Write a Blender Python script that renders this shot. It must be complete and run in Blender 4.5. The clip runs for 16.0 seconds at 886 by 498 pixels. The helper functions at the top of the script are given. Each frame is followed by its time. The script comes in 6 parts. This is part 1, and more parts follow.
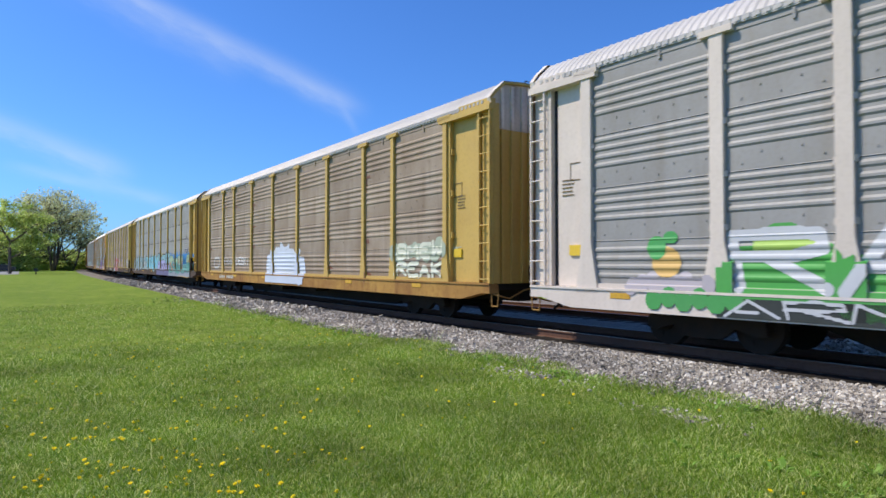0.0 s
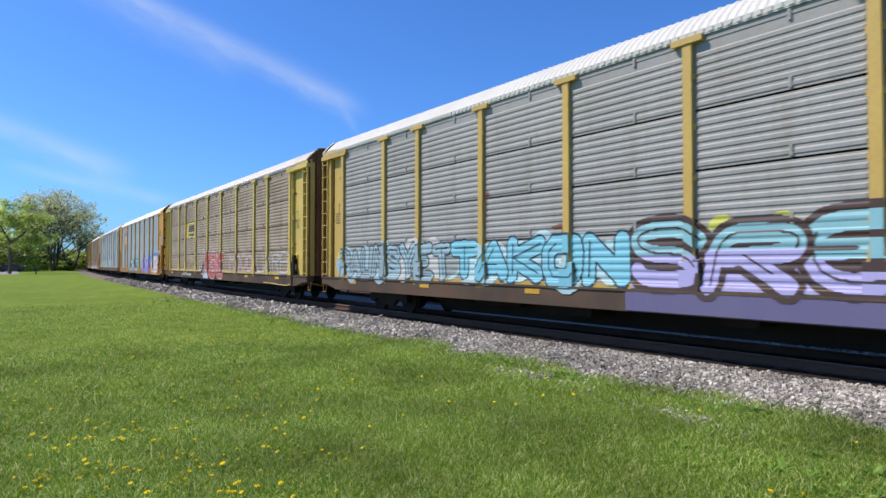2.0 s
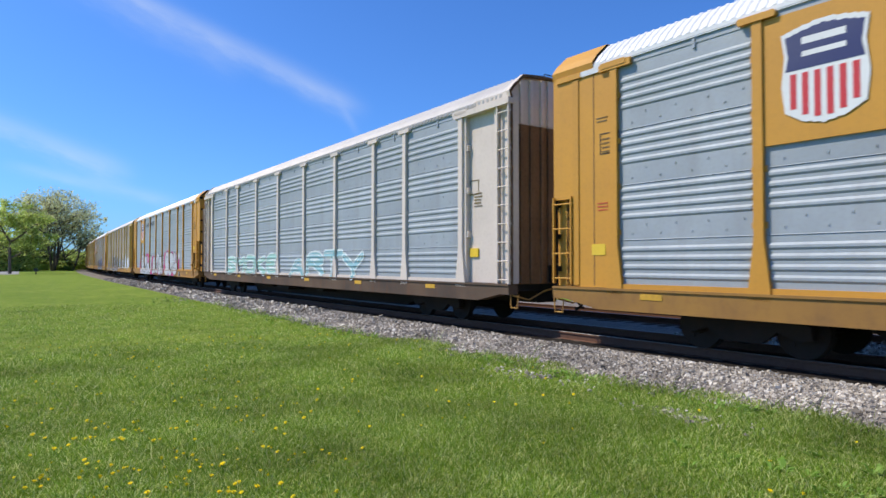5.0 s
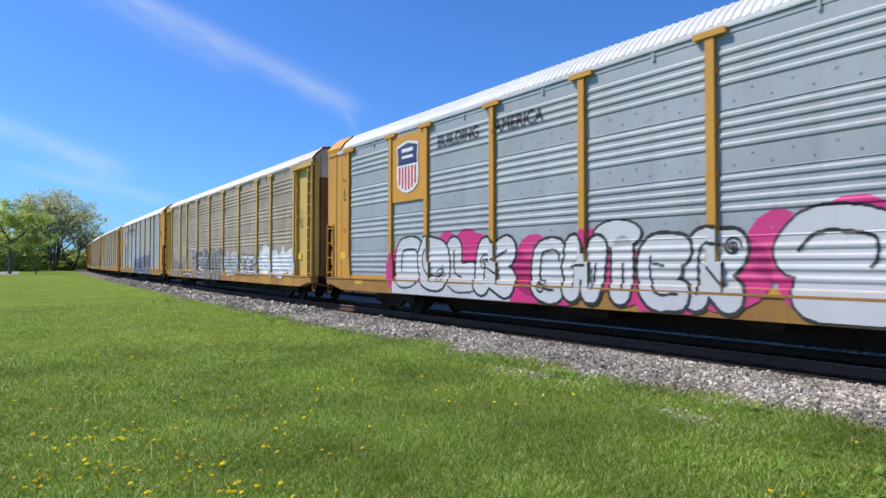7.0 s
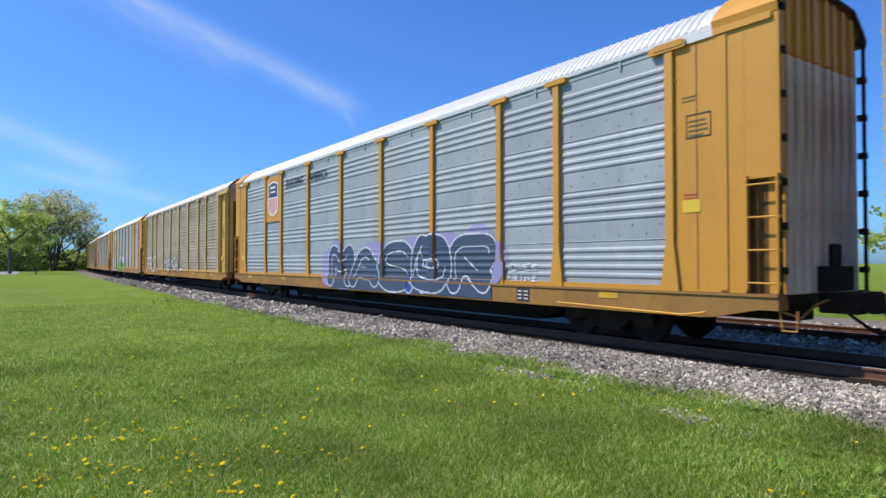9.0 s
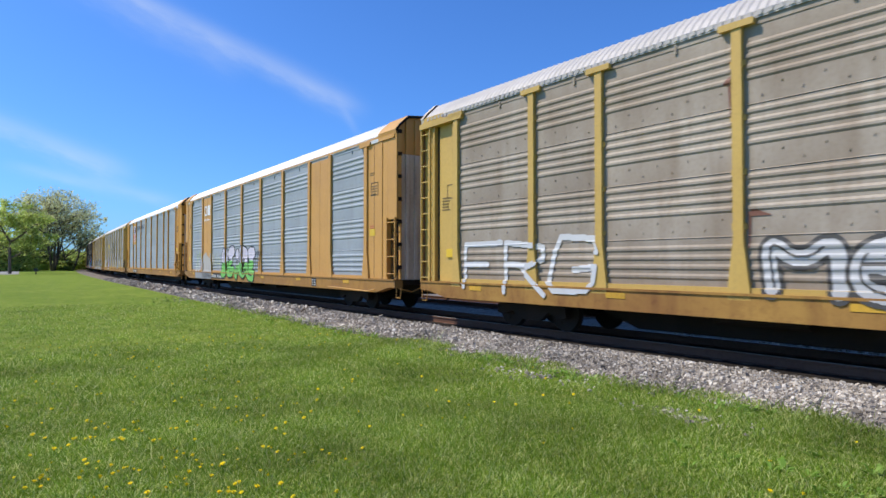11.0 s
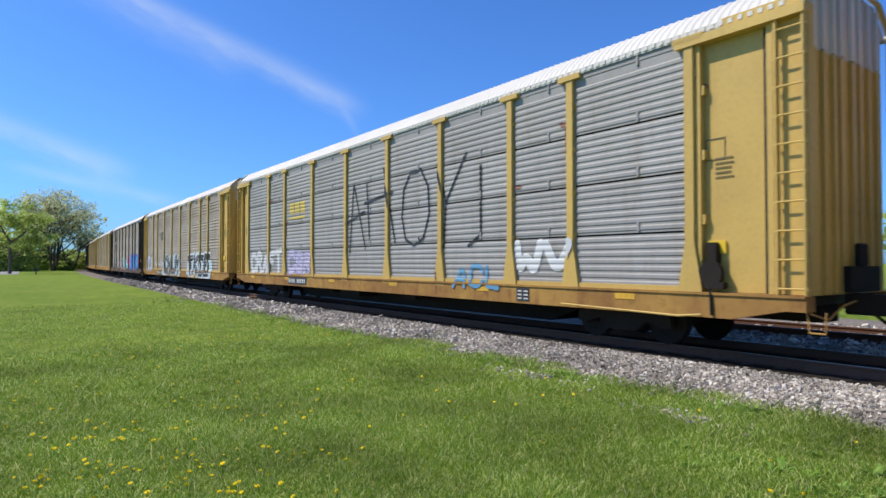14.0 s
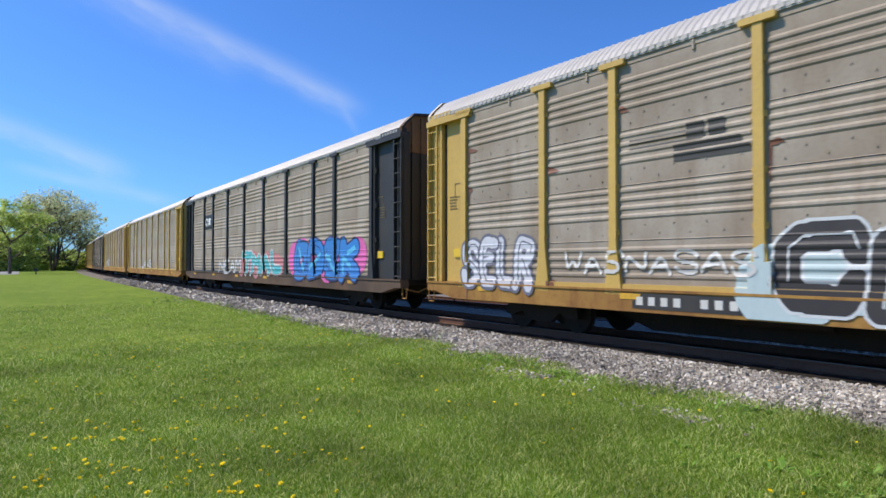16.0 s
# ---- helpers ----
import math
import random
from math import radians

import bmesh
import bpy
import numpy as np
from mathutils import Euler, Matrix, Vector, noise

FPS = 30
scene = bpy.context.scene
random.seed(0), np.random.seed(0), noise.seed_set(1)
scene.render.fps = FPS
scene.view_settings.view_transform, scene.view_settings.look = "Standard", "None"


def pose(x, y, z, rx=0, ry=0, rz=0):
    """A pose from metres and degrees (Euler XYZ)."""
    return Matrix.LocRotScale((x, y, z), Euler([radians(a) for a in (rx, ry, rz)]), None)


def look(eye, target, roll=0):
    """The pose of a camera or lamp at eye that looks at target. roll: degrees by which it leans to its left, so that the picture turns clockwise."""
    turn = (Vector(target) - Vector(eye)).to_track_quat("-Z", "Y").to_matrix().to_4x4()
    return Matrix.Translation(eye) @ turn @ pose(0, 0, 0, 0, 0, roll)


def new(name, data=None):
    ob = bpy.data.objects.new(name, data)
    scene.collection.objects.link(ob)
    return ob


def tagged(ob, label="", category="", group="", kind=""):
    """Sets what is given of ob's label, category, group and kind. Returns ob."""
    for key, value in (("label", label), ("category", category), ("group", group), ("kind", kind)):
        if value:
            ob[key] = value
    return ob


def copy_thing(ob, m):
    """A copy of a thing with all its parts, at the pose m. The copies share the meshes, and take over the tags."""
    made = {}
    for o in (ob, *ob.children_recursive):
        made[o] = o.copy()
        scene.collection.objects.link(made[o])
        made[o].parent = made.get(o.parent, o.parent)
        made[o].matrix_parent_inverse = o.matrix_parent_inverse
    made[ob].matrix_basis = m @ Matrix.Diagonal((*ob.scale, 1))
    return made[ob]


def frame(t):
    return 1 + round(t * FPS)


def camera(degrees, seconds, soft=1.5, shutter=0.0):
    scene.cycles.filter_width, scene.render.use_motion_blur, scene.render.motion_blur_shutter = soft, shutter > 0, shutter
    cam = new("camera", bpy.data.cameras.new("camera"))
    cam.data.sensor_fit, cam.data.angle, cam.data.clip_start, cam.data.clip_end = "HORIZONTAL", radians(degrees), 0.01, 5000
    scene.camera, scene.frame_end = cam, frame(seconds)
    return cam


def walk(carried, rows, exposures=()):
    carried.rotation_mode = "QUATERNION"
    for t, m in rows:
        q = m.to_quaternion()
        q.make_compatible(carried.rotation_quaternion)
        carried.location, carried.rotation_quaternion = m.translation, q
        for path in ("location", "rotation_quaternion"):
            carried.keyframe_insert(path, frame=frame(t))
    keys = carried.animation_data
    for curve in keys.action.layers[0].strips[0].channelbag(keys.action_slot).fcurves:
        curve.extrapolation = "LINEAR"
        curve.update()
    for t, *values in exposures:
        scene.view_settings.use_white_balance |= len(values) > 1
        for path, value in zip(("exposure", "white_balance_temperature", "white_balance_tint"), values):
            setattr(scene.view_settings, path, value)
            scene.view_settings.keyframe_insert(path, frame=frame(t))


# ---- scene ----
cam = camera(70.0, 16.0, soft=1.5, shutter=0.06)
EYE = 1.533
walk(cam, [(0.0, pose(0, 0, EYE, 91.311, 0, 0)), (16.0, pose(0, 0, EYE, 91.311, 0, 0))])

world = bpy.data.worlds.new("world")
scene.world = world
world.use_nodes = True


def build_sky():
    """Clear spring sky with two thin streaks of high cloud."""
    n, l = world.node_tree.nodes, world.node_tree.links
    sky = n.new("ShaderNodeTexSky")
    sky.sky_type = 'NISHITA'
    sky.sun_disc = False
    sky.sun_elevation = radians(48)
    sky.sun_rotation = radians(-88)
    sky.air_density, sky.dust_density, sky.ozone_density = 1.0, 0.8, 2.5
    co = n.new("ShaderNodeTexCoord")
    sep = n.new("ShaderNodeSeparateXYZ")
    l.new(co.outputs["Generated"], sep.inputs[0])

    def op(kind, a, b=None, c=None):
        m = n.new("ShaderNodeMath")
        m.operation = kind
        for i, v in enumerate((a, b, c)):
            if v is None:
                continue
            if isinstance(v, (int, float)):
                m.inputs[i].default_value = v
            else:
                l.new(v, m.inputs[i])
        return m.outputs[0]
    ahead = op('MAXIMUM', sep.outputs[1], 0.02)
    u = op('MULTIPLY', op('DIVIDE', sep.outputs[0], ahead), 0.877)
    v = op('SUBTRACT', op('MULTIPLY', op('DIVIDE', sep.outputs[2], ahead), 0.877), 0.02)
    flat = n.new("ShaderNodeCombineXYZ")
    l.new(u, flat.inputs[0])
    l.new(v, flat.inputs[1])
    total = None
    for dx, dz, c, wide, a0, a1, power in ((0.894, -0.447, 0.121, 0.015, -0.95, -0.185, 0.24), (0.937, -0.351, -0.057, 0.017, -0.95, -0.44, 0.24), (0.977, -0.213, -0.016, 0.009, -0.62, -0.365, 0.15), (0.487, -0.873, -0.0264, 0.006, -0.245, -0.20, 0.20), (0.894, -0.447, 0.098, 0.018, -0.95, -0.36, 0.10)):
        along = op('ADD', op('MULTIPLY', u, dx), op('MULTIPLY', v, dz))
        across = op('SUBTRACT', op('ADD', op('MULTIPLY', u, -dz), op('MULTIPLY', v, dx)), c)
        frame_ = n.new("ShaderNodeCombineXYZ")
        l.new(op('MULTIPLY', along, 9), frame_.inputs[0])
        l.new(op('MULTIPLY', across, 30), frame_.inputs[1])
        wisp = n.new("ShaderNodeTexNoise")
        wisp.inputs["Scale"].default_value = 1.0
        wisp.inputs["Detail"].default_value = 7
        wisp.inputs["Roughness"].default_value = 0.6
        l.new(frame_.outputs[0], wisp.inputs["Vector"])
        bent = op('ADD', across, op('MULTIPLY', op('SUBTRACT', wisp.outputs[0], 0.5), wide * 1.6))
        q = op('DIVIDE', bent, wide)
        body = op('POWER', 2.718, op('MULTIPLY', op('MULTIPLY', q, q), -1.0))
        r = n.new("ShaderNodeMapRange")
        r.interpolation_type = 'SMOOTHSTEP'
        r.inputs[1].default_value, r.inputs[2].default_value = a1 + 0.02, a1 - 0.05
        l.new(along, r.inputs[0])
        r0 = n.new("ShaderNodeMapRange")
        r0.interpolation_type = 'SMOOTHSTEP'
        r0.inputs[1].default_value, r0.inputs[2].default_value = a0 - 0.02, a0 + 0.04
        l.new(along, r0.inputs[0])
        d = op('MULTIPLY', op('MULTIPLY', op('MULTIPLY', body, r0.outputs[0]), r.outputs[0]), op('MULTIPLY', wisp.outputs[0], power * 1.8))
        total = d if total is None else op('ADD', total, d)
    total = op('MULTIPLY', total, op('GREATER_THAN', sep.outputs[1], 0.05))
    mix = n.new("ShaderNodeMix")
    mix.data_type = 'RGBA'
    mix.inputs[7].default_value = (9.0, 9.6, 10.2, 1)
    l.new(op('MINIMUM', total, 0.8), mix.inputs[0])
    hue = n.new("ShaderNodeHueSaturation")
    hue.inputs["Saturation"].default_value = 1.0
    l.new(sky.outputs[0], hue.inputs["Color"])
    tint = n.new("ShaderNodeMix")
    tint.data_type, tint.blend_type = 'RGBA', 'MULTIPLY'
    tint.inputs[0].default_value = 1.0
    tint.inputs[7].default_value = (0.60, 1.14, 2.0, 1)
    l.new(hue.outputs[0], tint.inputs[6])
    l.new(tint.outputs[2], mix.inputs[6])
    l.new(mix.outputs[2], n["Background"].inputs[0])
    n["Background"].inputs[1].default_value = 0.094


build_sky()
SUN_TO = Vector((-0.80, 0.11, 1.0))
sun_data = bpy.data.lights.new("sun", 'SUN')
sun_data.energy = 5.2
sun_data.angle = radians(0.5)
sun_data.color = (1.0, 0.91, 0.78)
sun = new("sun", sun_data)
sun.matrix_world = look(SUN_TO * 50, (0, 0, 0))

# ---- the railway line ----
TH, K0, X0, Y0 = -0.6192, 0.00081, 6.0334, 11.0065
STEP = 0.5
def build_line():
    table = {}
    for sign in (1, -1):
        x, y, a = X0, Y0, TH
        n = 0
        while n * STEP < 720:
            table[sign * n] = (x, y, a)
            s = sign * n * STEP
            k = K0 * (1 - 0.0048 * s) if 0 < s < 140 else (K0 if s <= 0 else 0.00084)
            a2 = a + k * STEP * sign
            m = (a + a2) / 2
            x += math.sin(m) * STEP * sign
            y += math.cos(m) * STEP * sign
            a = a2
            n += 1
    return table
LINE = build_line()
def line_at(s):
    i = math.floor(s / STEP)
    f = s / STEP - i
    p, q = LINE[i], LINE[i + 1]
    return tuple(p[j] * (1 - f) + q[j] * f for j in range(3))
def beside(s, off, z=0.0):
    """A place off metres to the near side of the line's centre."""
    x, y, a = line_at(s)
    return Vector((x - off * math.cos(a), y + off * math.sin(a), z))

SPEED, PITCH, FIRST = 22.936, 28.594, 4.436
HALF = 13.62
LAGS = [(0.0, -0.32), (1.0, -0.10), (2.0, -0.04), (3.5, 0.06), (7.0, 0.08), (9.0, 0.25), (12.5, 0.34), (16.0, 0.34)]
def lag(t):
    return float(np.interp(t, [a for a, _ in LAGS], [b for _, b in LAGS]))
def car_pose(k, t):
    s = FIRST + PITCH * k - SPEED * t - 13.54 - lag(t)
    p, q = beside(s + 9.8, 0), beside(s - 9.8, 0)
    d = q - p
    m = (p + q) / 2
    return Matrix.Translation(m) @ Matrix.Rotation(math.atan2(d.y, d.x), 4, 'Z')

# ---- materials ----
def nodes_of(m):
    m.use_nodes = True
    nt = m.node_tree
    return nt, nt.nodes, nt.links, nt.nodes["Principled BSDF"]

def weathered(name, base, second, dirt=(0.10, 0.075, 0.05), rough=0.5, metal=0.0, dirt_amount=0.35, streak=0.5, grain=14.0, bump=0.15, rand=0.12):
    """Paint or metal: two tones in large patches, running streaks, fine grain and a little relief."""
    m = bpy.data.materials.new(name)
    nt, n, l, b = nodes_of(m)
    co = n.new("ShaderNodeTexCoord")
    big = n.new("ShaderNodeTexNoise")
    big.inputs["Scale"].default_value = 0.7
    big.inputs["Detail"].default_value = 6
    l.new(co.outputs["Object"], big.inputs["Vector"])
    mix = n.new("ShaderNodeMix")
    mix.data_type = 'RGBA'
    mix.inputs[6].default_value = (*base, 1)
    mix.inputs[7].default_value = (*second, 1)
    ramp = n.new("ShaderNodeMapRange")
    ramp.inputs[1].default_value, ramp.inputs[2].default_value = 0.35, 0.68
    l.new(big.outputs[0], ramp.inputs[0])
    l.new(ramp.outputs[0], mix.inputs[0])
    mp = n.new("ShaderNodeMapping")
    mp.inputs["Scale"].default_value = (3.2, 3.2, 0.4)
    l.new(co.outputs["Object"], mp.inputs[0])
    st = n.new("ShaderNodeTexNoise")
    st.inputs["Scale"].default_value = 1.0
    st.inputs["Detail"].default_value = 5
    l.new(mp.outputs[0], st.inputs["Vector"])
    fine = n.new("ShaderNodeTexNoise")
    fine.inputs["Scale"].default_value = grain
    fine.inputs["Detail"].default_value = 8
    fine.inputs["Roughness"].default_value = 0.7
    l.new(co.outputs["Object"], fine.inputs["Vector"])
    sr = n.new("ShaderNodeMapRange")
    sr.inputs[1].default_value, sr.inputs[2].default_value = 0.5, 0.78
    sr.inputs[4].default_value = streak
    l.new(st.outputs[0], sr.inputs[0])
    fr = n.new("ShaderNodeMapRange")
    fr.inputs[1].default_value, fr.inputs[2].default_value = 0.48, 0.75
    fr.inputs[4].default_value = dirt_amount
    l.new(fine.outputs[0], fr.inputs[0])
    add = n.new("ShaderNodeMath")
    add.operation = 'ADD'
    add.use_clamp = True
    l.new(sr.outputs[0], add.inputs[0])
    l.new(fr.outputs[0], add.inputs[1])
    d = n.new("ShaderNodeMix")
    d.data_type = 'RGBA'
    d.inputs[7].default_value = (*dirt, 1)
    l.new(add.outputs[0], d.inputs[0])
    l.new(mix.outputs[2], d.inputs[6])
    oi = n.new("ShaderNodeObjectInfo")
    hs = n.new("ShaderNodeHueSaturation")
    vr = n.new("ShaderNodeMapRange")
    vr.inputs[3].default_value, vr.inputs[4].default_value = 1 - rand, 1 + rand
    l.new(oi.outputs["Random"], vr.inputs[0])
    l.new(vr.outputs[0], hs.inputs["Value"])
    l.new(d.outputs[2], hs.inputs["Color"])
    l.new(hs.outputs[0], b.inputs["Base Color"])
    rr = n.new("ShaderNodeMapRange")
    rr.inputs[3].default_value, rr.inputs[4].default_value = rough - 0.1, min(1, rough + 0.25)
    l.new(fine.outputs[0], rr.inputs[0])
    l.new(rr.outputs[0], b.inputs["Roughness"])
    b.inputs["Metallic"].default_value = metal
    b.inputs["Specular IOR Level"].default_value = 0.12 if rough > 0.6 else 0.4
    bp = n.new("ShaderNodeBump")
    bp.inputs["Strength"].default_value = bump
    bp.inputs["Distance"].default_value = 0.02
    l.new(fine.outputs[0], bp.inputs["Height"])
    l.new(bp.outputs[0], b.inputs["Normal"])
    return m

RUST = (0.16, 0.065, 0.03)
YELLOW = weathered("faded_yellow_paint", (0.58, 0.385, 0.095), (0.52, 0.335, 0.085), dirt_amount=0.18, streak=0.14, rand=0.05)
LEMON = weathered("lemon_yellow_paint", (0.62, 0.45, 0.11), (0.54, 0.39, 0.10), dirt_amount=0.2, streak=0.15, rand=0.05)
ORANGE = weathered("armour_yellow_paint", (0.58, 0.280, 0.030), (0.52, 0.250, 0.032), dirt_amount=0.14, streak=0.10, rand=0.04)
PEACH = weathered("faded_orange_paint", (0.58, 0.305, 0.075), (0.52, 0.272, 0.07), dirt_amount=0.14, streak=0.12, rand=0.03)
WHITE = weathered("chalky_white_paint", (0.68, 0.585, 0.50), (0.62, 0.53, 0.45), dirt=(0.28, 0.21, 0.15), dirt_amount=0.2, streak=0.2, rand=0.05)
BLACK = weathered("dull_black_paint", (0.025, 0.024, 0.026), (0.04, 0.038, 0.036), dirt_amount=0.2, streak=0.2, rand=0.05)
ZINC = weathered("galvanised_steel", (0.345, 0.38, 0.405), (0.285, 0.32, 0.345), dirt=(0.24, 0.235, 0.225), rough=0.56, metal=0.12, dirt_amount=0.3, streak=0.35, rand=0.05)
ZINC_DULL = weathered("dull_galvanised_steel", (0.328, 0.315, 0.298), (0.28, 0.266, 0.246), dirt=(0.22, 0.19, 0.15), rough=0.58, metal=0.10, dirt_amount=0.35, streak=0.5, rand=0.06)
TAN = weathered("grimy_tan_steel", (0.37, 0.295, 0.22), (0.25, 0.18, 0.12), dirt=(0.19, 0.125, 0.075), rough=0.6, metal=0.05, dirt_amount=0.4, streak=0.6, rand=0.07)
TAUPE = weathered("grimy_taupe_steel", (0.38, 0.325, 0.26), (0.26, 0.205, 0.15), dirt=(0.20, 0.145, 0.095), rough=0.6, metal=0.05, dirt_amount=0.4, streak=0.55, rand=0.07)
ROOF_PALE = weathered("pale_roof_steel", (0.46, 0.43, 0.40), (0.40, 0.375, 0.345), dirt=(0.26, 0.24, 0.21), rough=0.5, metal=0.1, dirt_amount=0.25, streak=0.25)
ROOF_CREAM = weathered("cream_roof_paint", (0.62, 0.585, 0.52), (0.56, 0.53, 0.47), dirt=(0.40, 0.36, 0.30), rough=0.55, dirt_amount=0.2, streak=0.15)
ROOF_ZINC = weathered("bright_roof_zinc", (0.66, 0.66, 0.65), (0.58, 0.58, 0.57), dirt=(0.48, 0.47, 0.45), rough=0.45, metal=0.15, dirt_amount=0.2, streak=0.2)
BROWN = weathered("brown_grime_steel", (0.24, 0.135, 0.07), (0.17, 0.095, 0.05), dirt=(0.05, 0.035, 0.028), rough=0.75, dirt_amount=0.5, streak=0.6)
GREY_END = weathered("streaked_grey_paint", (0.74, 0.68, 0.60), (0.56, 0.48, 0.39), dirt=(0.20, 0.12, 0.07), rough=0.65, dirt_amount=0.3, streak=0.8)
SILL_RUST = weathered("rusty_yellow_sill", (0.46, 0.265, 0.07), (0.30, 0.15, 0.05), dirt=RUST, rough=0.65, dirt_amount=0.55, streak=0.6, grain=6)
SILL_ORANGE = weathered("dusty_orange_sill", (0.36, 0.185, 0.035), (0.27, 0.135, 0.033), dirt=(0.15, 0.08, 0.035), rough=0.6, dirt_amount=0.4, streak=0.35, grain=5)
SILL_DARK = weathered("sooty_sill", (0.07, 0.055, 0.045), (0.13, 0.09, 0.06), dirt=RUST, rough=0.7, dirt_amount=0.4, streak=0.4)
IRON = weathered("sooty_iron", (0.020, 0.017, 0.015), (0.032, 0.025, 0.02), dirt=(0.06, 0.035, 0.022), rough=0.7, metal=0.2, dirt_amount=0.4, streak=0.2)
# Near black that paints shade into openings; also the road car's tyres.
SHADE = weathered("shade_and_tyre_black", (0.012, 0.012, 0.012), (0.02, 0.019, 0.018), dirt_amount=0.1, streak=0.1)
RAIL_SIDE = weathered("rusty_rail_steel", (0.15, 0.075, 0.048), (0.11, 0.058, 0.04), dirt=(0.045, 0.03, 0.024), rough=0.75, dirt_amount=0.4, streak=0.0)
RAIL_TOP = weathered("polished_rail_head", (0.24, 0.23, 0.22), (0.20, 0.19, 0.18), dirt=(0.12, 0.10, 0.09), rough=0.4, metal=0.6, dirt_amount=0.15, streak=0.0, bump=0.03)
SPRAY = {}
def spray(rgb):
    """Spray paint of one colour, thin in places so that it is uneven."""
    if rgb not in SPRAY:
        SPRAY[rgb] = weathered("spray_paint", rgb, tuple(min(1, c * 0.86 + 0.03) for c in rgb), dirt=tuple(c * 0.7 + 0.015 for c in rgb), rough=0.5, dirt_amount=0.3, streak=0.3, bump=0.08, rand=0.03)
    return SPRAY[rgb]

# ---- mesh helpers ----
class Geo:
    def __init__(self):
        self.v, self.f = [], []
    def add(self, vs, fs):
        o = len(self.v)
        self.v.extend(vs)
        self.f.extend(tuple(i + o for i in f) for f in fs)
        return self
    def box(self, x0, x1, y0, y1, z0, z1, bev=0.0):
        if bev <= 0:
            vs = [(x, y, z) for x in (x0, x1) for y in (y0, y1) for z in (z0, z1)]
            return self.add(vs, [(0, 1, 3, 2), (4, 6, 7, 5), (0, 4, 5, 1), (2, 3, 7, 6), (0, 2, 6, 4), (1, 5, 7, 3)])
        b = bev
        ring = [(x0 + b, z0), (x1 - b, z0), (x1, z0 + b), (x1, z1 - b), (x1 - b, z1), (x0 + b, z1), (x0, z1 - b), (x0, z0 + b)]
        return self.prism(ring, y0, y1)
    def prism(self, ring, y0, y1):
        """A ring in x and z, drawn out along y."""
        n = len(ring)
        vs = [(x, y0, z) for x, z in ring] + [(x, y1, z) for x, z in ring]
        fs = [(i, (i + 1) % n, (i + 1) % n + n, i + n) for i in range(n)]
        fs += [tuple(range(n - 1, -1, -1)), tuple(range(n, 2 * n))]
        return self.add(vs, fs)
    def rod(self, p, q, r, n=6, r2=None):
        p, q = Vector(p), Vector(q)
        r2 = r if r2 is None else r2
        d = (q - p).normalized()
        a = d.orthogonal().normalized()
        b = d.cross(a)
        vs = []
        for c, rr in ((p, r), (q, r2)):
            vs += [tuple(c + (a * math.cos(i * math.tau / n) + b * math.sin(i * math.tau / n)) * rr) for i in range(n)]
        fs = [(i, (i + 1) % n, (i + 1) % n + n, i + n) for i in range(n)] + [tuple(range(n - 1, -1, -1)), tuple(range(n, 2 * n))]
        return self.add(vs, fs)
    def tube(self, pts, r, n=6):
        for p, q in zip(pts, pts[1:]):
            self.rod(p, q, r, n)
        return self
    def mesh(self, name):
        me = bpy.data.meshes.new(name)
        me.from_pydata(self.v, [], self.f)
        bm = bmesh.new()
        bm.from_mesh(me)
        bmesh.ops.recalc_face_normals(bm, faces=bm.faces)
        bm.to_mesh(me)
        bm.free()
        me.materials.append(None)
        return me

CACHE = {}
def cached(key, name, fn):
    if key not in CACHE:
        g = Geo()
        fn(g)
        CACHE[key] = g.mesh(name)
    return CACHE[key]

def part(name, data, material, parent=None, label=""):
    me = data.mesh(name) if isinstance(data, Geo) else data
    ob = new(name, me)
    ob.material_slots[0].link = 'OBJECT'
    ob.material_slots[0].material = material
    if parent:
        ob.parent = parent
    if label:
        ob["label"] = label
    return ob

def smooth(ob, on=True):
    ob.data.polygons.foreach_set("use_smooth", [on] * len(ob.data.polygons))
    return ob

# ---- the autorack cars ----
SIDE = 1.50
EAVE = 5.00
PANEL_LOW, PANEL_HIGH = 0.98, 4.88
BAYS = [1.62, 4.42, 6.34, 9.20, 12.06, 14.92, 17.78, 20.64, 22.54, 25.32]
def ridged_profile():
    """Heights and depths of the riveted sheets: four bands of ridges, the upper three each above a flat strip."""
    zs, ds = [], []
    for g in range(4):
        base = PANEL_LOW if g == 0 else 1.80 + (g - 1) * 0.958
        flat = 0.13 if g == 0 else 0.335
        zs += [base + 0.002, base + 0.012, base + flat]
        ds += [0.012, 0.0, 0.0]
        for i in range(4):
            b = base + flat + i * 0.152
            zs += [b + 0.022, b + 0.056, b + 0.092, b + 0.128]
            ds += [0.0, 0.021, 0.021, 0.0]
        zs.append((PANEL_HIGH if g == 3 else 1.80 + g * 0.958) - 0.003)
        ds.append(0.0)
    return zs, ds
def slotted_profile():
    """Four rows of shallow ridged sheets with a dark slot above each."""
    zs, ds = [], []
    for g in range(4):
        base = PANEL_LOW + g * 0.945
        zs += [base, base + 0.012]
        ds += [0.0, 0.0]
        for i in range(7):
            b = base + 0.016 + i * 0.127
            zs += [b + 0.012, b + 0.034, b + 0.086, b + 0.110]
            ds += [0.0, 0.014, 0.014, 0.0]
        zs.append(base + (0.912 if g < 3 else 1.06))
        ds.append(0.0)
    return zs, ds
PROFILE = {"ridged": ridged_profile(), "slotted": slotted_profile()}

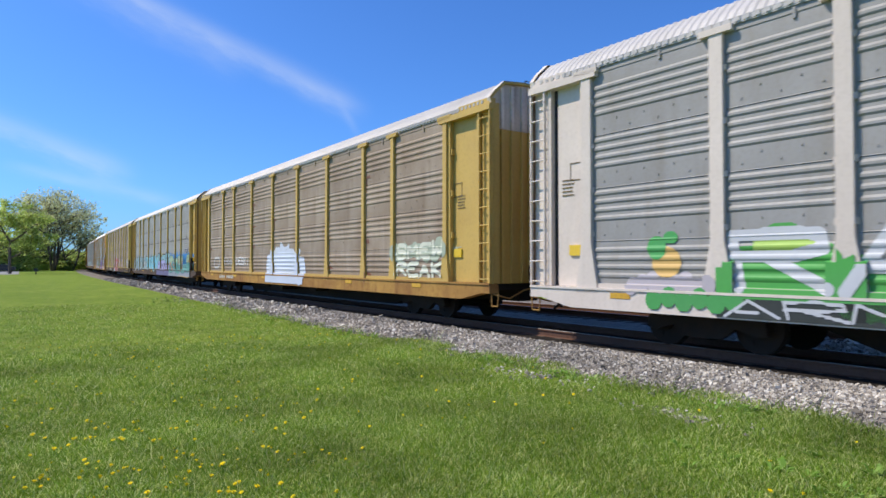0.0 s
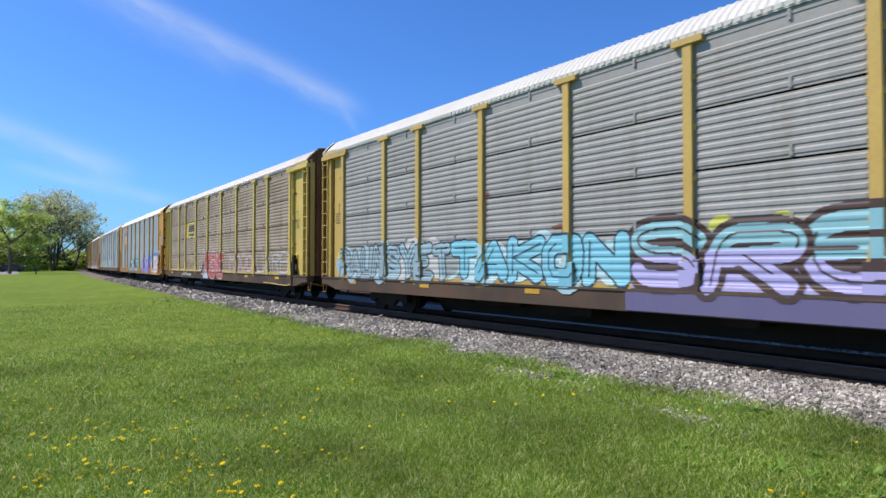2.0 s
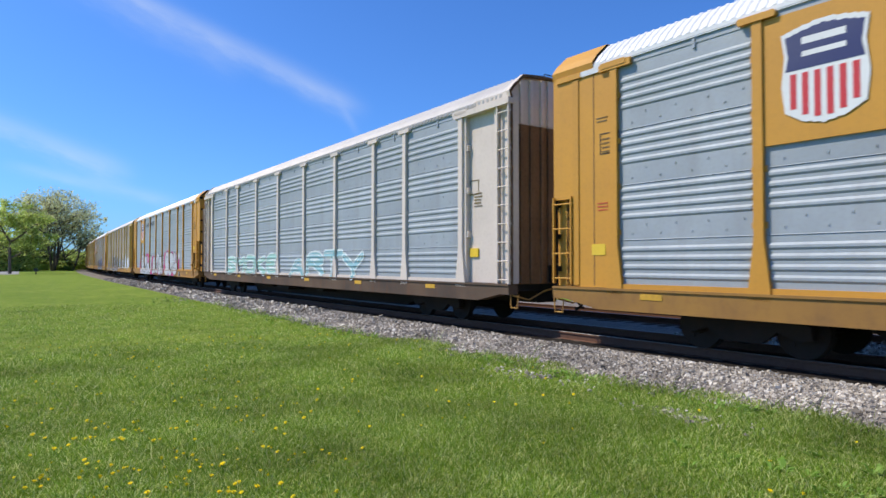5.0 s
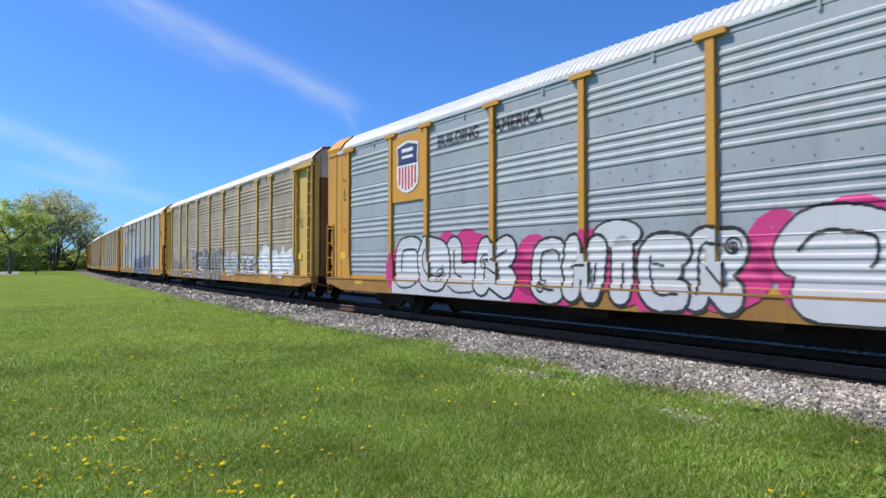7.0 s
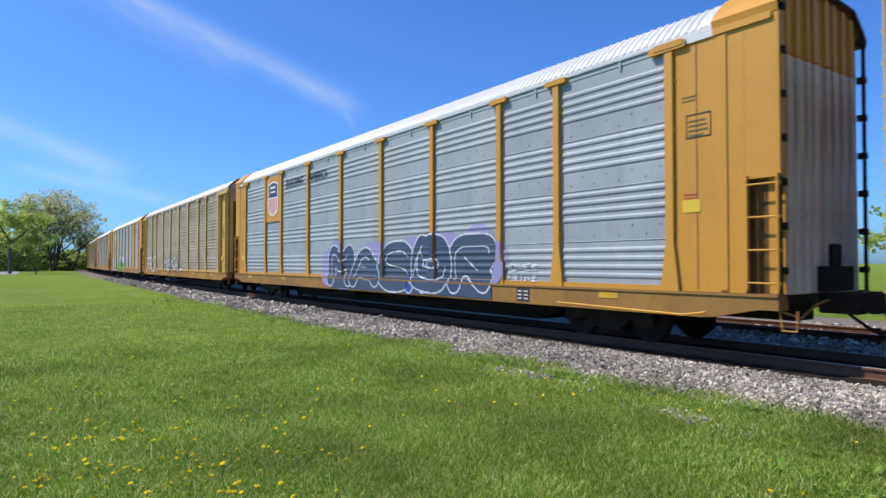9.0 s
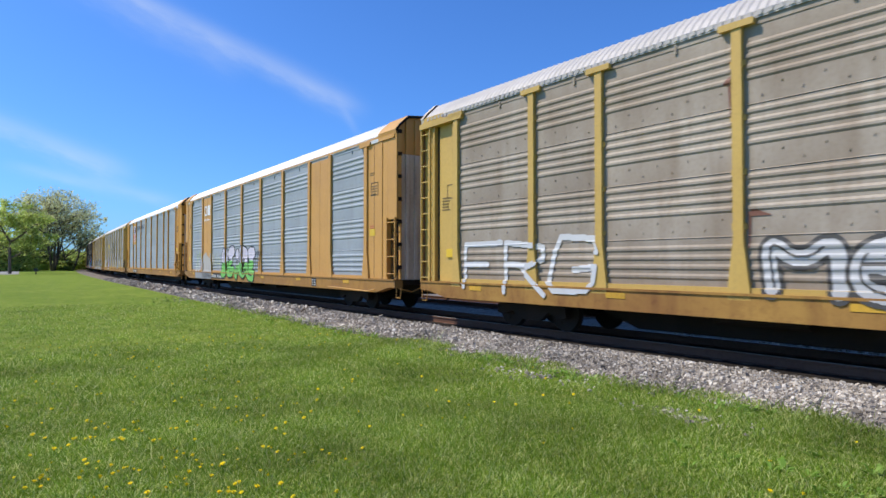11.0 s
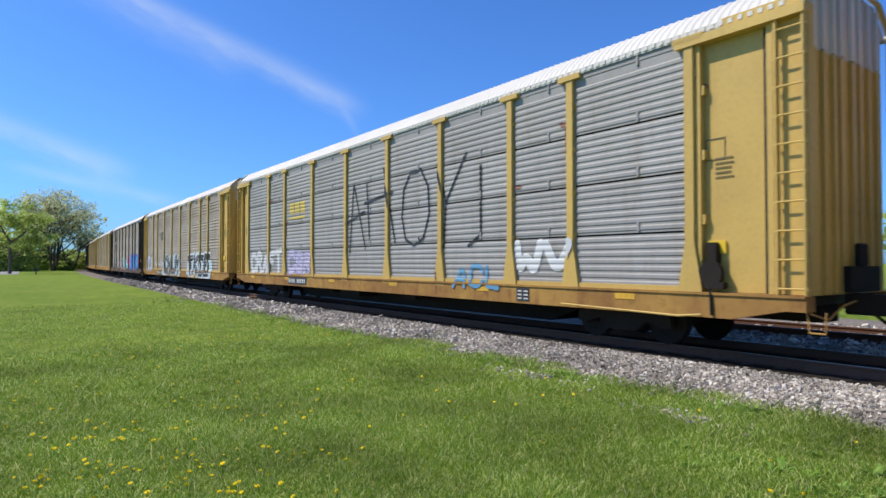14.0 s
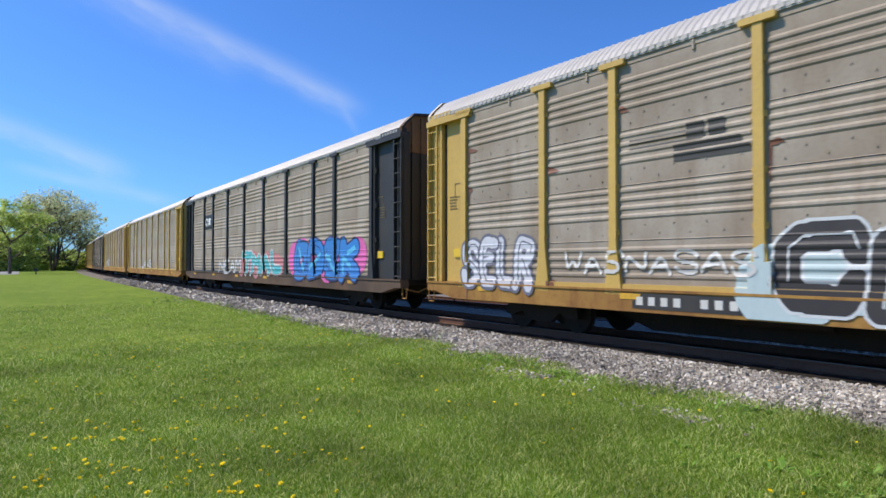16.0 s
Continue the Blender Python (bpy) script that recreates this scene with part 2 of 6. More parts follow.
def sheet_mesh(kind, row, width, yside):
    """One sheet of a bay, a row of it, from x 0 to its width."""
    def fn(g):
        zs, ds = PROFILE[kind]
        n = len(zs) // 4
        zs, ds = zs[row * n:(row + 1) * n], ds[row * n:(row + 1) * n]
        xs = [0.0, 0.05, 0.09, width - 0.09, width - 0.05, width]
        vs = []
        for x in xs:
            k = 0.0 if x in (0.0, 0.05, width, width - 0.05) else 1.0
            vs += [(x, yside * (SIDE + d * k), z) for z, d in zip(zs, ds)]
        fs = [(i * n + j, i * n + j + 1, (i + 1) * n + j + 1, (i + 1) * n + j) for i in range(len(xs) - 1) for j in range(n - 1)]
        g.add(vs, fs)
        back = [(x, yside * (SIDE - 0.02), z) for x in (0.0, width) for z in (zs[0], zs[-1])]
        g.add(back, [(0, 1, 3, 2)])
        g.add([vs[0], vs[n * 5], (width, yside * (SIDE - 0.02), zs[0]), (0, yside * (SIDE - 0.02), zs[0])], [(0, 1, 2, 3)])
        if kind == "ridged" and row > 0:
            x = 0.3
            while x < width - 0.2:
                for z, dx in ((zs[0] + 0.10, 0.0), (zs[0] + 0.25, 0.31)):
                    if x + dx < width - 0.1:
                        g.box(x + dx, x + dx + 0.022, yside * SIDE, yside * (SIDE + 0.014), z, z + 0.028)
                x += 0.62
    return cached((kind, row, round(width, 3), yside), "sheet", fn)

def post_mesh(wide, flare, cap, yside):
    def fn(g):
        w = wide / 2
        ring = [(-w, EAVE - 0.05), (-w, 1.75), (-w * flare, 1.02), (-w * flare, 0.86), (w * flare, 0.86), (w * flare, 1.02), (w, 1.75), (w, EAVE - 0.05)]
        g.prism(ring, yside * (SIDE - 0.03), yside * (SIDE + 0.085))
        for i in range(4):
            z = 1.9 + i * 0.8
            for s in (-1, 1):
                g.box(s * w - 0.035, s * w + 0.035, yside * SIDE, yside * (SIDE + 0.05), z, z + 0.09)
    return cached(("post", wide, flare, yside), "post", fn)
def cap_mesh(yside):
    return cached(("cap", yside), "cap", lambda g: g.box(-0.30, 0.30, yside * (SIDE + 0.02), yside * (SIDE + 0.11), EAVE - 0.13, EAVE - 0.03, 0.015))

ROOF_SHAPE = [(-1.54, 4.95), (-1.535, 5.04), (-1.40, 5.20), (-1.10, 5.45), (-0.55, 5.50), (0, 5.51), (0.55, 5.50), (1.10, 5.45), (1.40, 5.20), (1.535, 5.04), (1.54, 4.95)]
def roof_part(g, x0, x1, ribs=True, rise=0.022):
    xs, hs = [], []
    x = x0
    if ribs:
        while x < x1 - 0.165:
            for dx, h in ((0.0, 0.0), (0.055, 0.0), (0.085, rise), (0.135, rise)):
                xs.append(x + dx)
                hs.append(h)
            x += 0.165
    else:
        xs.append(x0)
        hs.append(0.035)
    xs.append(x1)
    hs.append(hs[-1] if not ribs else 0.0)
    n = len(ROOF_SHAPE)
    vs = []
    for x, h in zip(xs, hs):
        for i, (y, z) in enumerate(ROOF_SHAPE):
            k = 0 if i in (0, n - 1) else 1
            vs.append((x, y * (1 + 0.02 * h / 0.03 * k), z + h * k))
    fs = [(i * n + j, (i + 1) * n + j, (i + 1) * n + j + 1, i * n + j + 1) for i in range(len(xs) - 1) for j in range(n - 1)]
    g.add(vs, fs)

def scallops(g, teeth):
    """The toothed eave strip below the roof sheets."""
    g.box(-HALF + 0.1, HALF - 0.1, -SIDE - 0.045, -SIDE - 0.005, EAVE - 0.03, EAVE + 0.03)
    g.box(-HALF + 0.1, HALF - 0.1, SIDE + 0.005, SIDE + 0.045, EAVE - 0.03, EAVE + 0.03)
    x = -HALF + 0.3
    while teeth and x < HALF - 0.3:
        g.box(x, x + 0.08, -SIDE - 0.06, -SIDE - 0.045, EAVE - 0.02, EAVE + 0.05)
        x += 0.165

def end_ring(x, grow=0.0):
    return [(x, -1.48 - grow, 0.95), (x, -1.48 - grow, 4.98)] + [(x, y, z) for y, z in ROOF_SHAPE[1:-1]] + [(x, 1.48 + grow, 4.98), (x, 1.48 + grow, 0.95)]

def end_wall(g, sx, z0, z1):
    """The car's end between two heights, with vertical ribs."""
    x = sx * (HALF - 0.12)
    pts = [(y, z) for _, y, z in end_ring(0)]
    if z1 < 4.9:
        ring = [(-1.385, z0), (-1.385, z1), (1.385, z1), (1.385, z0)]
    else:
        ring = [(-1.385, z0)] + [(max(-1.385, min(1.385, y * 0.985)) if z < 4.99 else y * 0.985, min(z, z1) - 0.02) for y, z in pts[1:-1]] + [(1.385, z0)]
    n = len(ring)
    vs = [(x, y, z) for y, z in ring] + [(x - sx * 0.1, y, z) for y, z in ring]
    g.add(vs, [tuple(range(n)), tuple(range(2 * n - 1, n - 1, -1))] + [(i, (i + 1) % n, (i + 1) % n + n, i + n) for i in range(n)])

def end_ribs(car, material, sx, z0, z1):
    x = sx * (HALF - 0.12)
    for y in (-1.12, -0.8, -0.46, -0.2, 0.2, 0.46, 0.8, 1.12):
        w = 0.045 if abs(y) > 0.3 else 0.07
        top = min(z1, 5.47 - 0.10 * y * y)
        me = cached(("rib", sx, abs(y), z0), "rib", lambda g: g.box(min(x, x + sx * 0.06), max(x, x + sx * 0.06), -w, w, z0, top, 0.0))
        part("rib", me, material, car).location.y = y

def ladder(car, material, x0, x1, y, z0, z1, step=0.40):
    st = Geo()
    for x in (x0, x1):
        st.box(x - 0.018, x + 0.018, y - 0.03, y + 0.03, z0 - 0.1, z1 + 0.12, 0.006)
    ob = part("ladder_stile", st, material, car)
    z = z0
    def rung(g):
        g.rod((0, 0, 0), (x1 - x0, 0, 0), 0.014, 6)
        g.box(-0.04, 0.04, 0, 0.05, -0.02, 0.02)
        g.box(x1 - x0 - 0.04, x1 - x0 + 0.04, 0, 0.05, -0.02, 0.02)
    me = cached(("rung", round(x1 - x0, 2)), "rung", rung)
    while z <= z1:
        r = part("rung", me, material, car)
        r.location = (x0, y - 0.015, z)
        z += step

def wheelset_mesh():
    def fn(g):
        g.rod((0, -0.95, 0), (0, 0.95, 0), 0.08, 8)
        for s in (-1, 1):
            g.rod((0, s * 0.70, 0), (0, s * 0.80, 0), 0.42, 24)
            g.rod((0, s * 0.68, 0), (0, s * 0.70, 0), 0.45, 24)
            g.rod((0, s * 0.80, 0), (0, s * 0.86, 0), 0.14, 10)
            for a in range(3):
                c = math.tau * a / 3
                g.rod((0.26 * math.cos(c), s * 0.80, 0.26 * math.sin(c)), (0.26 * math.cos(c), s * 0.815, 0.26 * math.sin(c)), 0.05, 8)
    return cached("wheelset", "wheelset", fn)
def truck_frame(g):
    for s in (-1, 1):
        ring = [(-1.15, 0.34), (-0.95, 0.30), (-0.6, 0.42), (-0.35, 0.22), (0.35, 0.22), (0.6, 0.42), (0.95, 0.30), (1.15, 0.34), (1.12, 0.55), (0.7, 0.66), (0.3, 0.72), (-0.3, 0.72), (-0.7, 0.66), (-1.12, 0.55)]
        g.prism(ring, s * 0.92, s * 1.05)
        for i in range(5):
            g.rod((-0.2 + i * 0.1, s * 0.985, 0.24), (-0.2 + i * 0.1, s * 0.985, 0.62), 0.035, 6)
    g.box(-0.25, 0.25, -0.95, 0.95, 0.45, 0.68, 0.03)
WHEELS = []

def coupler_mesh(g):
    g.box(0, 0.62, -0.16, 0.16, 0.66, 0.96, 0.03)
    g.box(0.62, 0.80, -0.13, 0.13, 0.70, 0.98, 0.04)
    g.box(0.72, 0.86, -0.03, 0.12, 0.68, 1.0, 0.04)
    g.tube([(0.1, 0.35, 0.75), (0.35, 0.38, 0.55), (0.6, 0.3, 0.42), (0.78, 0.12, 0.45)], 0.028)

def small_bars(car, u, z, w, h, rows, material, label, seed):
    """Stencilled lines too small to read: plain bars."""
    rnd = random.Random(seed)
    g = Geo()
    y = -SIDE - 0.10 if z < 0.95 else -SIDE - 0.035
    for r in range(rows):
        zz = z + (rows - 1 - r) * h / rows
        x = u - HALF
        end = x + w * rnd.uniform(0.75, 1.0)
        while x < end:
            ww = rnd.uniform(0.25, 0.6) * h / rows * 2.2
            g.box(x, min(x + ww, end), y - 0.004, y + 0.004, zz, zz + h / rows * 0.36)
            x += ww + 0.25 * h / rows
    return part("stencil", g, material, car, label)

PLATES = {}
def depth_at(kind, u, z, wide, plates=((), 0.03)):
    """How far the side stands out from its plane at u metres from the trailing end."""
    if z < 0.955:
        return 0.09
    if len(plates) > 2 and plates[2][0] < u < plates[2][1] and plates[2][2] < z < plates[2][3]:
        return 0.05
    rail_here = z < 1.045
    for b in BAYS:
        w = wide / 2 if z > 1.75 else wide / 2 * (1 + (1.75 - z) * 1.9)
        if abs(u - b) < w:
            return 0.087
    if u < BAYS[0] or u > BAYS[-1]:
        return plates[1]
    for b in plates[0]:
        if BAYS[b] < u < BAYS[b + 1]:
            return 0.065 if rail_here else 0.038
    if rail_here:
        return 0.058
    zs, ds = PROFILE[kind]
    return float(np.interp(z, zs, ds))

def paint(car, polys, rgb, layer, kind, wide, name="graffiti", label="", material=None, top=4.86, dz=0.024):
    """Lays painted shapes, polygons in u and z, on the car's side in thin strips that follow its ridges."""
    zmin = max(0.60, min(p[1] for q in polys for p in q))
    zmax = min(top, max(p[1] for q in polys for p in q))
    g = Geo()
    cuts = []
    for b in BAYS:
        cuts += [b - wide / 2, b + wide / 2, b - wide / 2 * 2.2, b + wide / 2 * 2.2]
    cuts.sort()
    lift = 0.012 + 0.0025 * layer
    plates = PLATES.get(car.name, ((), 0.03))
    edges = []
    for q in polys:
        edges.append([(a, b) if a[1] < b[1] else (b, a) for a, b in zip(q, q[1:] + q[:1]) if abs(a[1] - b[1]) > 1e-6])
    z = math.floor(zmin / dz) * dz
    while z < zmax:
        zm = z + dz / 2
        spans = []
        for es in edges:
            xs = sorted((a[0] + (b[0] - a[0]) * (zm - a[1]) / (b[1] - a[1]), (b[0] - a[0]) / (b[1] - a[1])) for a, b in es if a[1] <= zm < b[1])
            spans += [(xs[i], xs[i + 1]) for i in range(0, len(xs) - 1, 2)]
        spans.sort(key=lambda s: s[0][0])
        merged = []
        for a, b in spans:
            if merged and a[0] <= merged[-1][1][0] + 0.003:
                if b[0] > merged[-1][1][0]:
                    merged[-1] = (merged[-1][0], b)
            else:
                merged.append((a, b))
        for (xa, sa), (xb, sb) in merged:
            xa, xb = max(xa, 0.05), min(xb, 27.03)
            if xb - xa < 0.008:
                continue
            sa, sb = max(-2, min(2, sa)), max(-2, min(2, sb))
            stops = [xa] + [c for c in cuts if xa < c < xb] + [xb]
            for i in range(len(stops) - 1):
                p, q = stops[i], stops[i + 1]
                m = (p + q) / 2
                y0 = -SIDE - depth_at(kind, m, z + 0.001, wide, plates) - lift
                y1 = -SIDE - depth_at(kind, m, z + dz - 0.001, wide, plates) - lift
                p0 = p - sa * dz / 2 if i == 0 else p
                p1 = p + sa * dz / 2 if i == 0 else p
                q0 = q - sb * dz / 2 if i == len(stops) - 2 else q
                q1 = q + sb * dz / 2 if i == len(stops) - 2 else q
                if q0 > p0 and q1 > p1:
                    g.add([(p0 - HALF, y0, z), (q0 - HALF, y0, z), (q1 - HALF, y1, z + dz), (p1 - HALF, y1, z + dz)], [(0, 1, 2, 3)])
        z += dz
    if not g.v:
        return None
    return part(name, g, material or spray(rgb), car, label)

def disc(u, z, r, n=12, squash=1.0):
    return [(u + r * math.cos(i * math.tau / n), z + r * squash * math.sin(i * math.tau / n)) for i in range(n)]
def stroke(pts, w):
    out = []
    for (ax, az), (bx, bz) in zip(pts, pts[1:]):
        d = math.hypot(bx - ax, bz - az) or 1e-6
        nx, nz = -(bz - az) / d * w / 2, (bx - ax) / d * w / 2
        out.append([(ax + nx, az + nz), (bx + nx, bz + nz), (bx - nx, bz - nz), (ax - nx, az - nz)])
    out += [disc(x, z, w / 2) for x, z in pts]
    return out
LETTERS = {
    "A": "003960 1343", "B": "00094968664505 4564614000", "C": "6759190702105062", "D": "00093967623000", "E": "60000969 0545", "F": "000969 0545",
    "G": "67591907021050626434", "H": "0009 6069 0565", "I": "3039", "J": "6962501002", "K": "0009 6905 0560", "L": "090060", "M": "0009346960", "N": "00096069",
    "O": "190702105062675919", "P": "00094968664505", "R": "00094968664505 2560", "S": "67591907155462501002", "T": "0969 3039", "U": "090210506269",
    "V": "093069", "W": "0910365069", "X": "0069 0960", "Y": "0934 6934 3430", "Z": "09690060", "2": "07195967640060",
}
def letter(ch):
    """A letter's strokes in a unit square."""
    return [[(int(w[i]) / 6, int(w[i + 1]) / 9) for i in range(0, len(w), 2)] for w in LETTERS[ch].split()]
def rounded(pts):
    """Softens a broken line into a curve."""
    for _ in range(2):
        out = [pts[0]]
        for a, b in zip(pts, pts[1:]):
            out += [(a[0] * 0.75 + b[0] * 0.25, a[1] * 0.75 + b[1] * 0.25), (a[0] * 0.25 + b[0] * 0.75, a[1] * 0.25 + b[1] * 0.75)]
        pts = out + [pts[-1]]
    return pts
def piece(car, kind, wide, u0, u1, z0, z1, text, fill, line, back, seed, heavy=0.30, shine=None, label="spray-painted bubble letters", edge=0.13, low=None, sharp=False):
    """A graffiti piece: cloud, then letter by letter the outline, the body and the inner lines."""
    rnd = random.Random(seed)
    n = len(text)
    step = (u1 - u0) / n
    h = z1 - z0
    w = heavy * min(step, h)
    m = w / 2 + 0.02
    if back:
        cloud = []
        for i in range(n * 3 + 1):
            t = i / (n * 3)
            cloud.append(disc(u0 + (u1 - u0) * t, z0 + h * rnd.uniform(0.3, 0.7), h * rnd.uniform(0.32, 0.5), 14))
            if rnd.random() < 0.6:
                a, b = rnd.uniform(-0.9, 0.9), rnd.uniform(0.1, 1.12)
                cloud.append([(u0 + (u1 - u0) * t, z0 + h * 0.35), (u0 + (u1 - u0) * t + a, z0 + h * b), (u0 + (u1 - u0) * t + 0.1, z0 + h * 0.65)])
        paint(car, cloud, back, 0, kind, wide, label="spray-painted cloud behind the letters")
    for i, ch in enumerate(text):
        lean, lift, tall = rnd.uniform(-0.10, 0.14), rnd.uniform(-0.04, 0.05) * h, rnd.uniform(0.88, 1.04)
        wob = 0.05 if heavy < 0.4 else 0.08
        bodies = []
        for form in letter(ch):
            pts = [(x + rnd.uniform(-wob, wob), z + rnd.uniform(-wob, wob)) for x, z in form]
            pts = [(u0 + step * i + m * 0.7 + (step - m * 1.2) * (x * 0.92 + 0.04 + lean * (z - 0.5)), z0 + m + lift + (h - 2 * m) * z * tall) for x, z in pts]
            bodies.append(pts if sharp else rounded(pts))
        layer = 1 + (i % 2) * 2
        if line:
            paint(car, [p for b in bodies for p in stroke(b, w + edge)], line, layer, kind, wide, label="spray-painted outline")
        paint(car, [p for b in bodies for p in stroke(b, w)], fill, layer + 1, kind, wide, label=label)
        if low:
            paint(car, [p for b in bodies for p in stroke(b, w)], low, layer + 1.5, kind, wide, label="lower half in another colour", top=z0 + h * (0.5 + 0.08 * math.sin(i * 2.1)))
        if line and w > 0.16:
            thin = []
            for b in bodies:
                thin += stroke([(x + 0.02, z + 0.02) for x, z in b[: max(2, len(b) * 2 // 3)]], 0.045 if heavy > 0.4 else 0.03)
            if heavy > 0.4 and rnd.random() < 0.6:
                q, rr = bodies[0][len(bodies[0]) // 2], w * 0.34
                thin += stroke([(q[0] + rr * (1 - j / 18) * math.cos(j * 0.75), q[1] + rr * (1 - j / 18) * math.sin(j * 0.75)) for j in range(15)], 0.035)
            paint(car, thin, line, 6, kind, wide, label="thin inner lines")
        if shine:
            paint(car, [stroke([b[0], b[len(b) // 2]], w * 0.3)[0] for b in bodies], shine, 7, kind, wide, label="paint highlights")

def word(car, text, u, z, height, rgb, kind, wide, bold=0.0, name="lettering", layer=0, label=""):
    """Lettering from the built-in font, laid on the side like paint."""
    cu = bpy.data.curves.new("lettering", 'FONT')
    cu.body = text
    cu.size = height / 0.7
    cu.offset = bold + height * 0.035
    tmp = bpy.data.objects.new("lettering", cu)
    me = tmp.to_mesh()
    count = {}
    for p in me.polygons:
        for k in p.edge_keys:
            count[k] = count.get(k, 0) + 1
    after = {}
    for a, b in (k for k, c in count.items() if c == 1):
        after.setdefault(a, []).append(b)
        after.setdefault(b, []).append(a)
    co = [(v.co.x + u, v.co.y + z) for v in me.vertices]
    seen, loops = set(), []
    for s in after:
        if s in seen:
            continue
        loop, cur = [], s
        while cur is not None and cur not in seen:
            seen.add(cur)
            loop.append(cur)
            cur = next((o for o in after[cur] if o not in seen), None)
        loops.append([co[i] for i in loop])
    tmp.to_mesh_clear()
    bpy.data.objects.remove(tmp)
    # letters with holes are drawn with their counters kept: one chain of edges a glyph
    glyphs = []
    for lp in sorted(loops, key=lambda q: -(max(p[0] for p in q) - min(p[0] for p in q))):
        x0, x1 = min(p[0] for p in lp), max(p[0] for p in lp)
        for g in glyphs:
            if x0 >= g[0] - 1e-4 and x1 <= g[1] + 1e-4:
                g[2].append(lp)
                break
        else:
            glyphs.append((x0, x1, [lp]))
    return paint_glyphs(car, [g[2] for g in glyphs], rgb, layer, kind, wide, name, label)

def paint_glyphs(car, glyphs, rgb, layer, kind, wide, name, label):
    """Even-odd fill of each glyph: counters are joined to the outline by a seam of no width."""
    polys = []
    for loops in glyphs:
        base = list(loops[0])
        for hole in loops[1:]:
            base = base + [base[0]] + list(hole) + [hole[0], base[0]]
        polys.append(base)
    return paint(car, polys, rgb, layer, kind, wide, name, label, dz=0.01)

REFLECTOR = weathered("yellow_reflector", (0.62, 0.36, 0.03), (0.55, 0.30, 0.03), dirt_amount=0.3, streak=0.2)
def build_car(look_, label):
    """One car. look_: side sheets, style of the ends and the materials of its parts."""
    kind, style = look_["sheet"], look_["style"]
    trim, sheet, roof, sill = look_["trim"], look_["panel"], look_["roof"], look_["sill"]
    wide = look_["wide"]
    car = new("autorack_car")
    tagged(car, label, "railway car", "autorack cars of the train")
    PLATES[car.name] = (look_.get("solid", ()), 0.03 if style == "hooded" else -look_.get("recess", 0.09))
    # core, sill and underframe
    # The core is solid; its black colour stands for the unlit inside.
    part("inner_body", cached("core", "inner_body", lambda g: g.box(-HALF + 0.25, HALF - 0.25, -1.40, 1.40, 0.80, 5.02)), SHADE, car, "solid core coloured black as the shade seen through slots")
    def sill_fn(g):
        for s in (-1, 1):
            ring = [(-HALF + 0.02, 0.74), (-HALF + 0.35, 0.74), (-HALF + 1.2, 0.58), (HALF - 1.2, 0.58), (HALF - 0.35, 0.74), (HALF - 0.02, 0.74), (HALF - 0.02, 0.93), (-HALF + 0.02, 0.93)]
            g.prism(ring, s * 1.30, s * (SIDE + 0.085))
            g.box(-HALF + 0.02, HALF - 0.02, s * 1.35, s * (SIDE + 0.11), 0.925, 0.965)
    part("side_sill", cached("sill", "side_sill", sill_fn), sill, car, look_["sill_label"])
    def under(g):
        g.box(-HALF + 0.4, HALF - 0.4, -0.32, 0.32, 0.52, 0.85)
        ring = [(-8.4, 0.55), (-7.2, 0.17), (7.2, 0.17), (8.4, 0.55)]
        g.prism(ring, -0.45, 0.45)
        for i in range(9):
            x = -10.5 + i * 2.6
            g.box(x, x + 0.14, -1.3, 1.3, 0.62, 0.82)
        g.box(-2.6, -1.2, -1.2, -0.5, 0.38, 0.72, 0.06)
        g.box(1.6, 2.3, -1.15, -0.6, 0.42, 0.72, 0.06)
        g.rod((-5.2, -0.9, 0.6), (-3.6, -0.9, 0.6), 0.18, 10)
    part("underframe", cached("under", "underframe", under), IRON, car)
    for bx in (-9.8, 9.8):
        tr = part("truck", cached("truck", "truck", truck_frame), IRON, car, "sooty cast-iron wheel truck")
        tr.location = (bx, 0, 0)
        for wx in (-0.88, 0.88):
            w = part("wheelset", wheelset_mesh(), IRON, tr)
            w.location = (wx, 0, 0.42)
            WHEELS.append((w, wx))
    for s in (1, -1):
        c = part("coupler", cached("coupler", "coupler", coupler_mesh), IRON, car)
        c.location = (s * (HALF - 0.1), 0, 0)
        c.rotation_euler = (0, 0, 0 if s > 0 else math.pi)
        def lever(g):
            g.tube([(0, -1.45, 0.72), (0.05, -1.0, 0.62), (0.05, -0.5, 0.80), (0.1, -0.2, 0.86)], 0.018)
            g.tube([(-0.03, -1.50, 0.75), (0.02, -1.53, 0.52), (0.02, -1.53, 0.46)], 0.013)
            g.tube([(0.24, -1.50, 0.75), (0.24, -1.53, 0.46)], 0.013)
            g.rod((0.02, -1.53, 0.47), (0.24, -1.53, 0.47), 0.013)
        lv = part("uncoupling_lever", cached("lever", "uncoupling_lever", lever), SILL_RUST, car)
        lv.location = (s * (HALF - 0.02) if s > 0 else -HALF - 0.02 + 0.02, 0, 0)
    # sheets, each bay apart
    rows = 4
    solid = look_.get("solid", ())
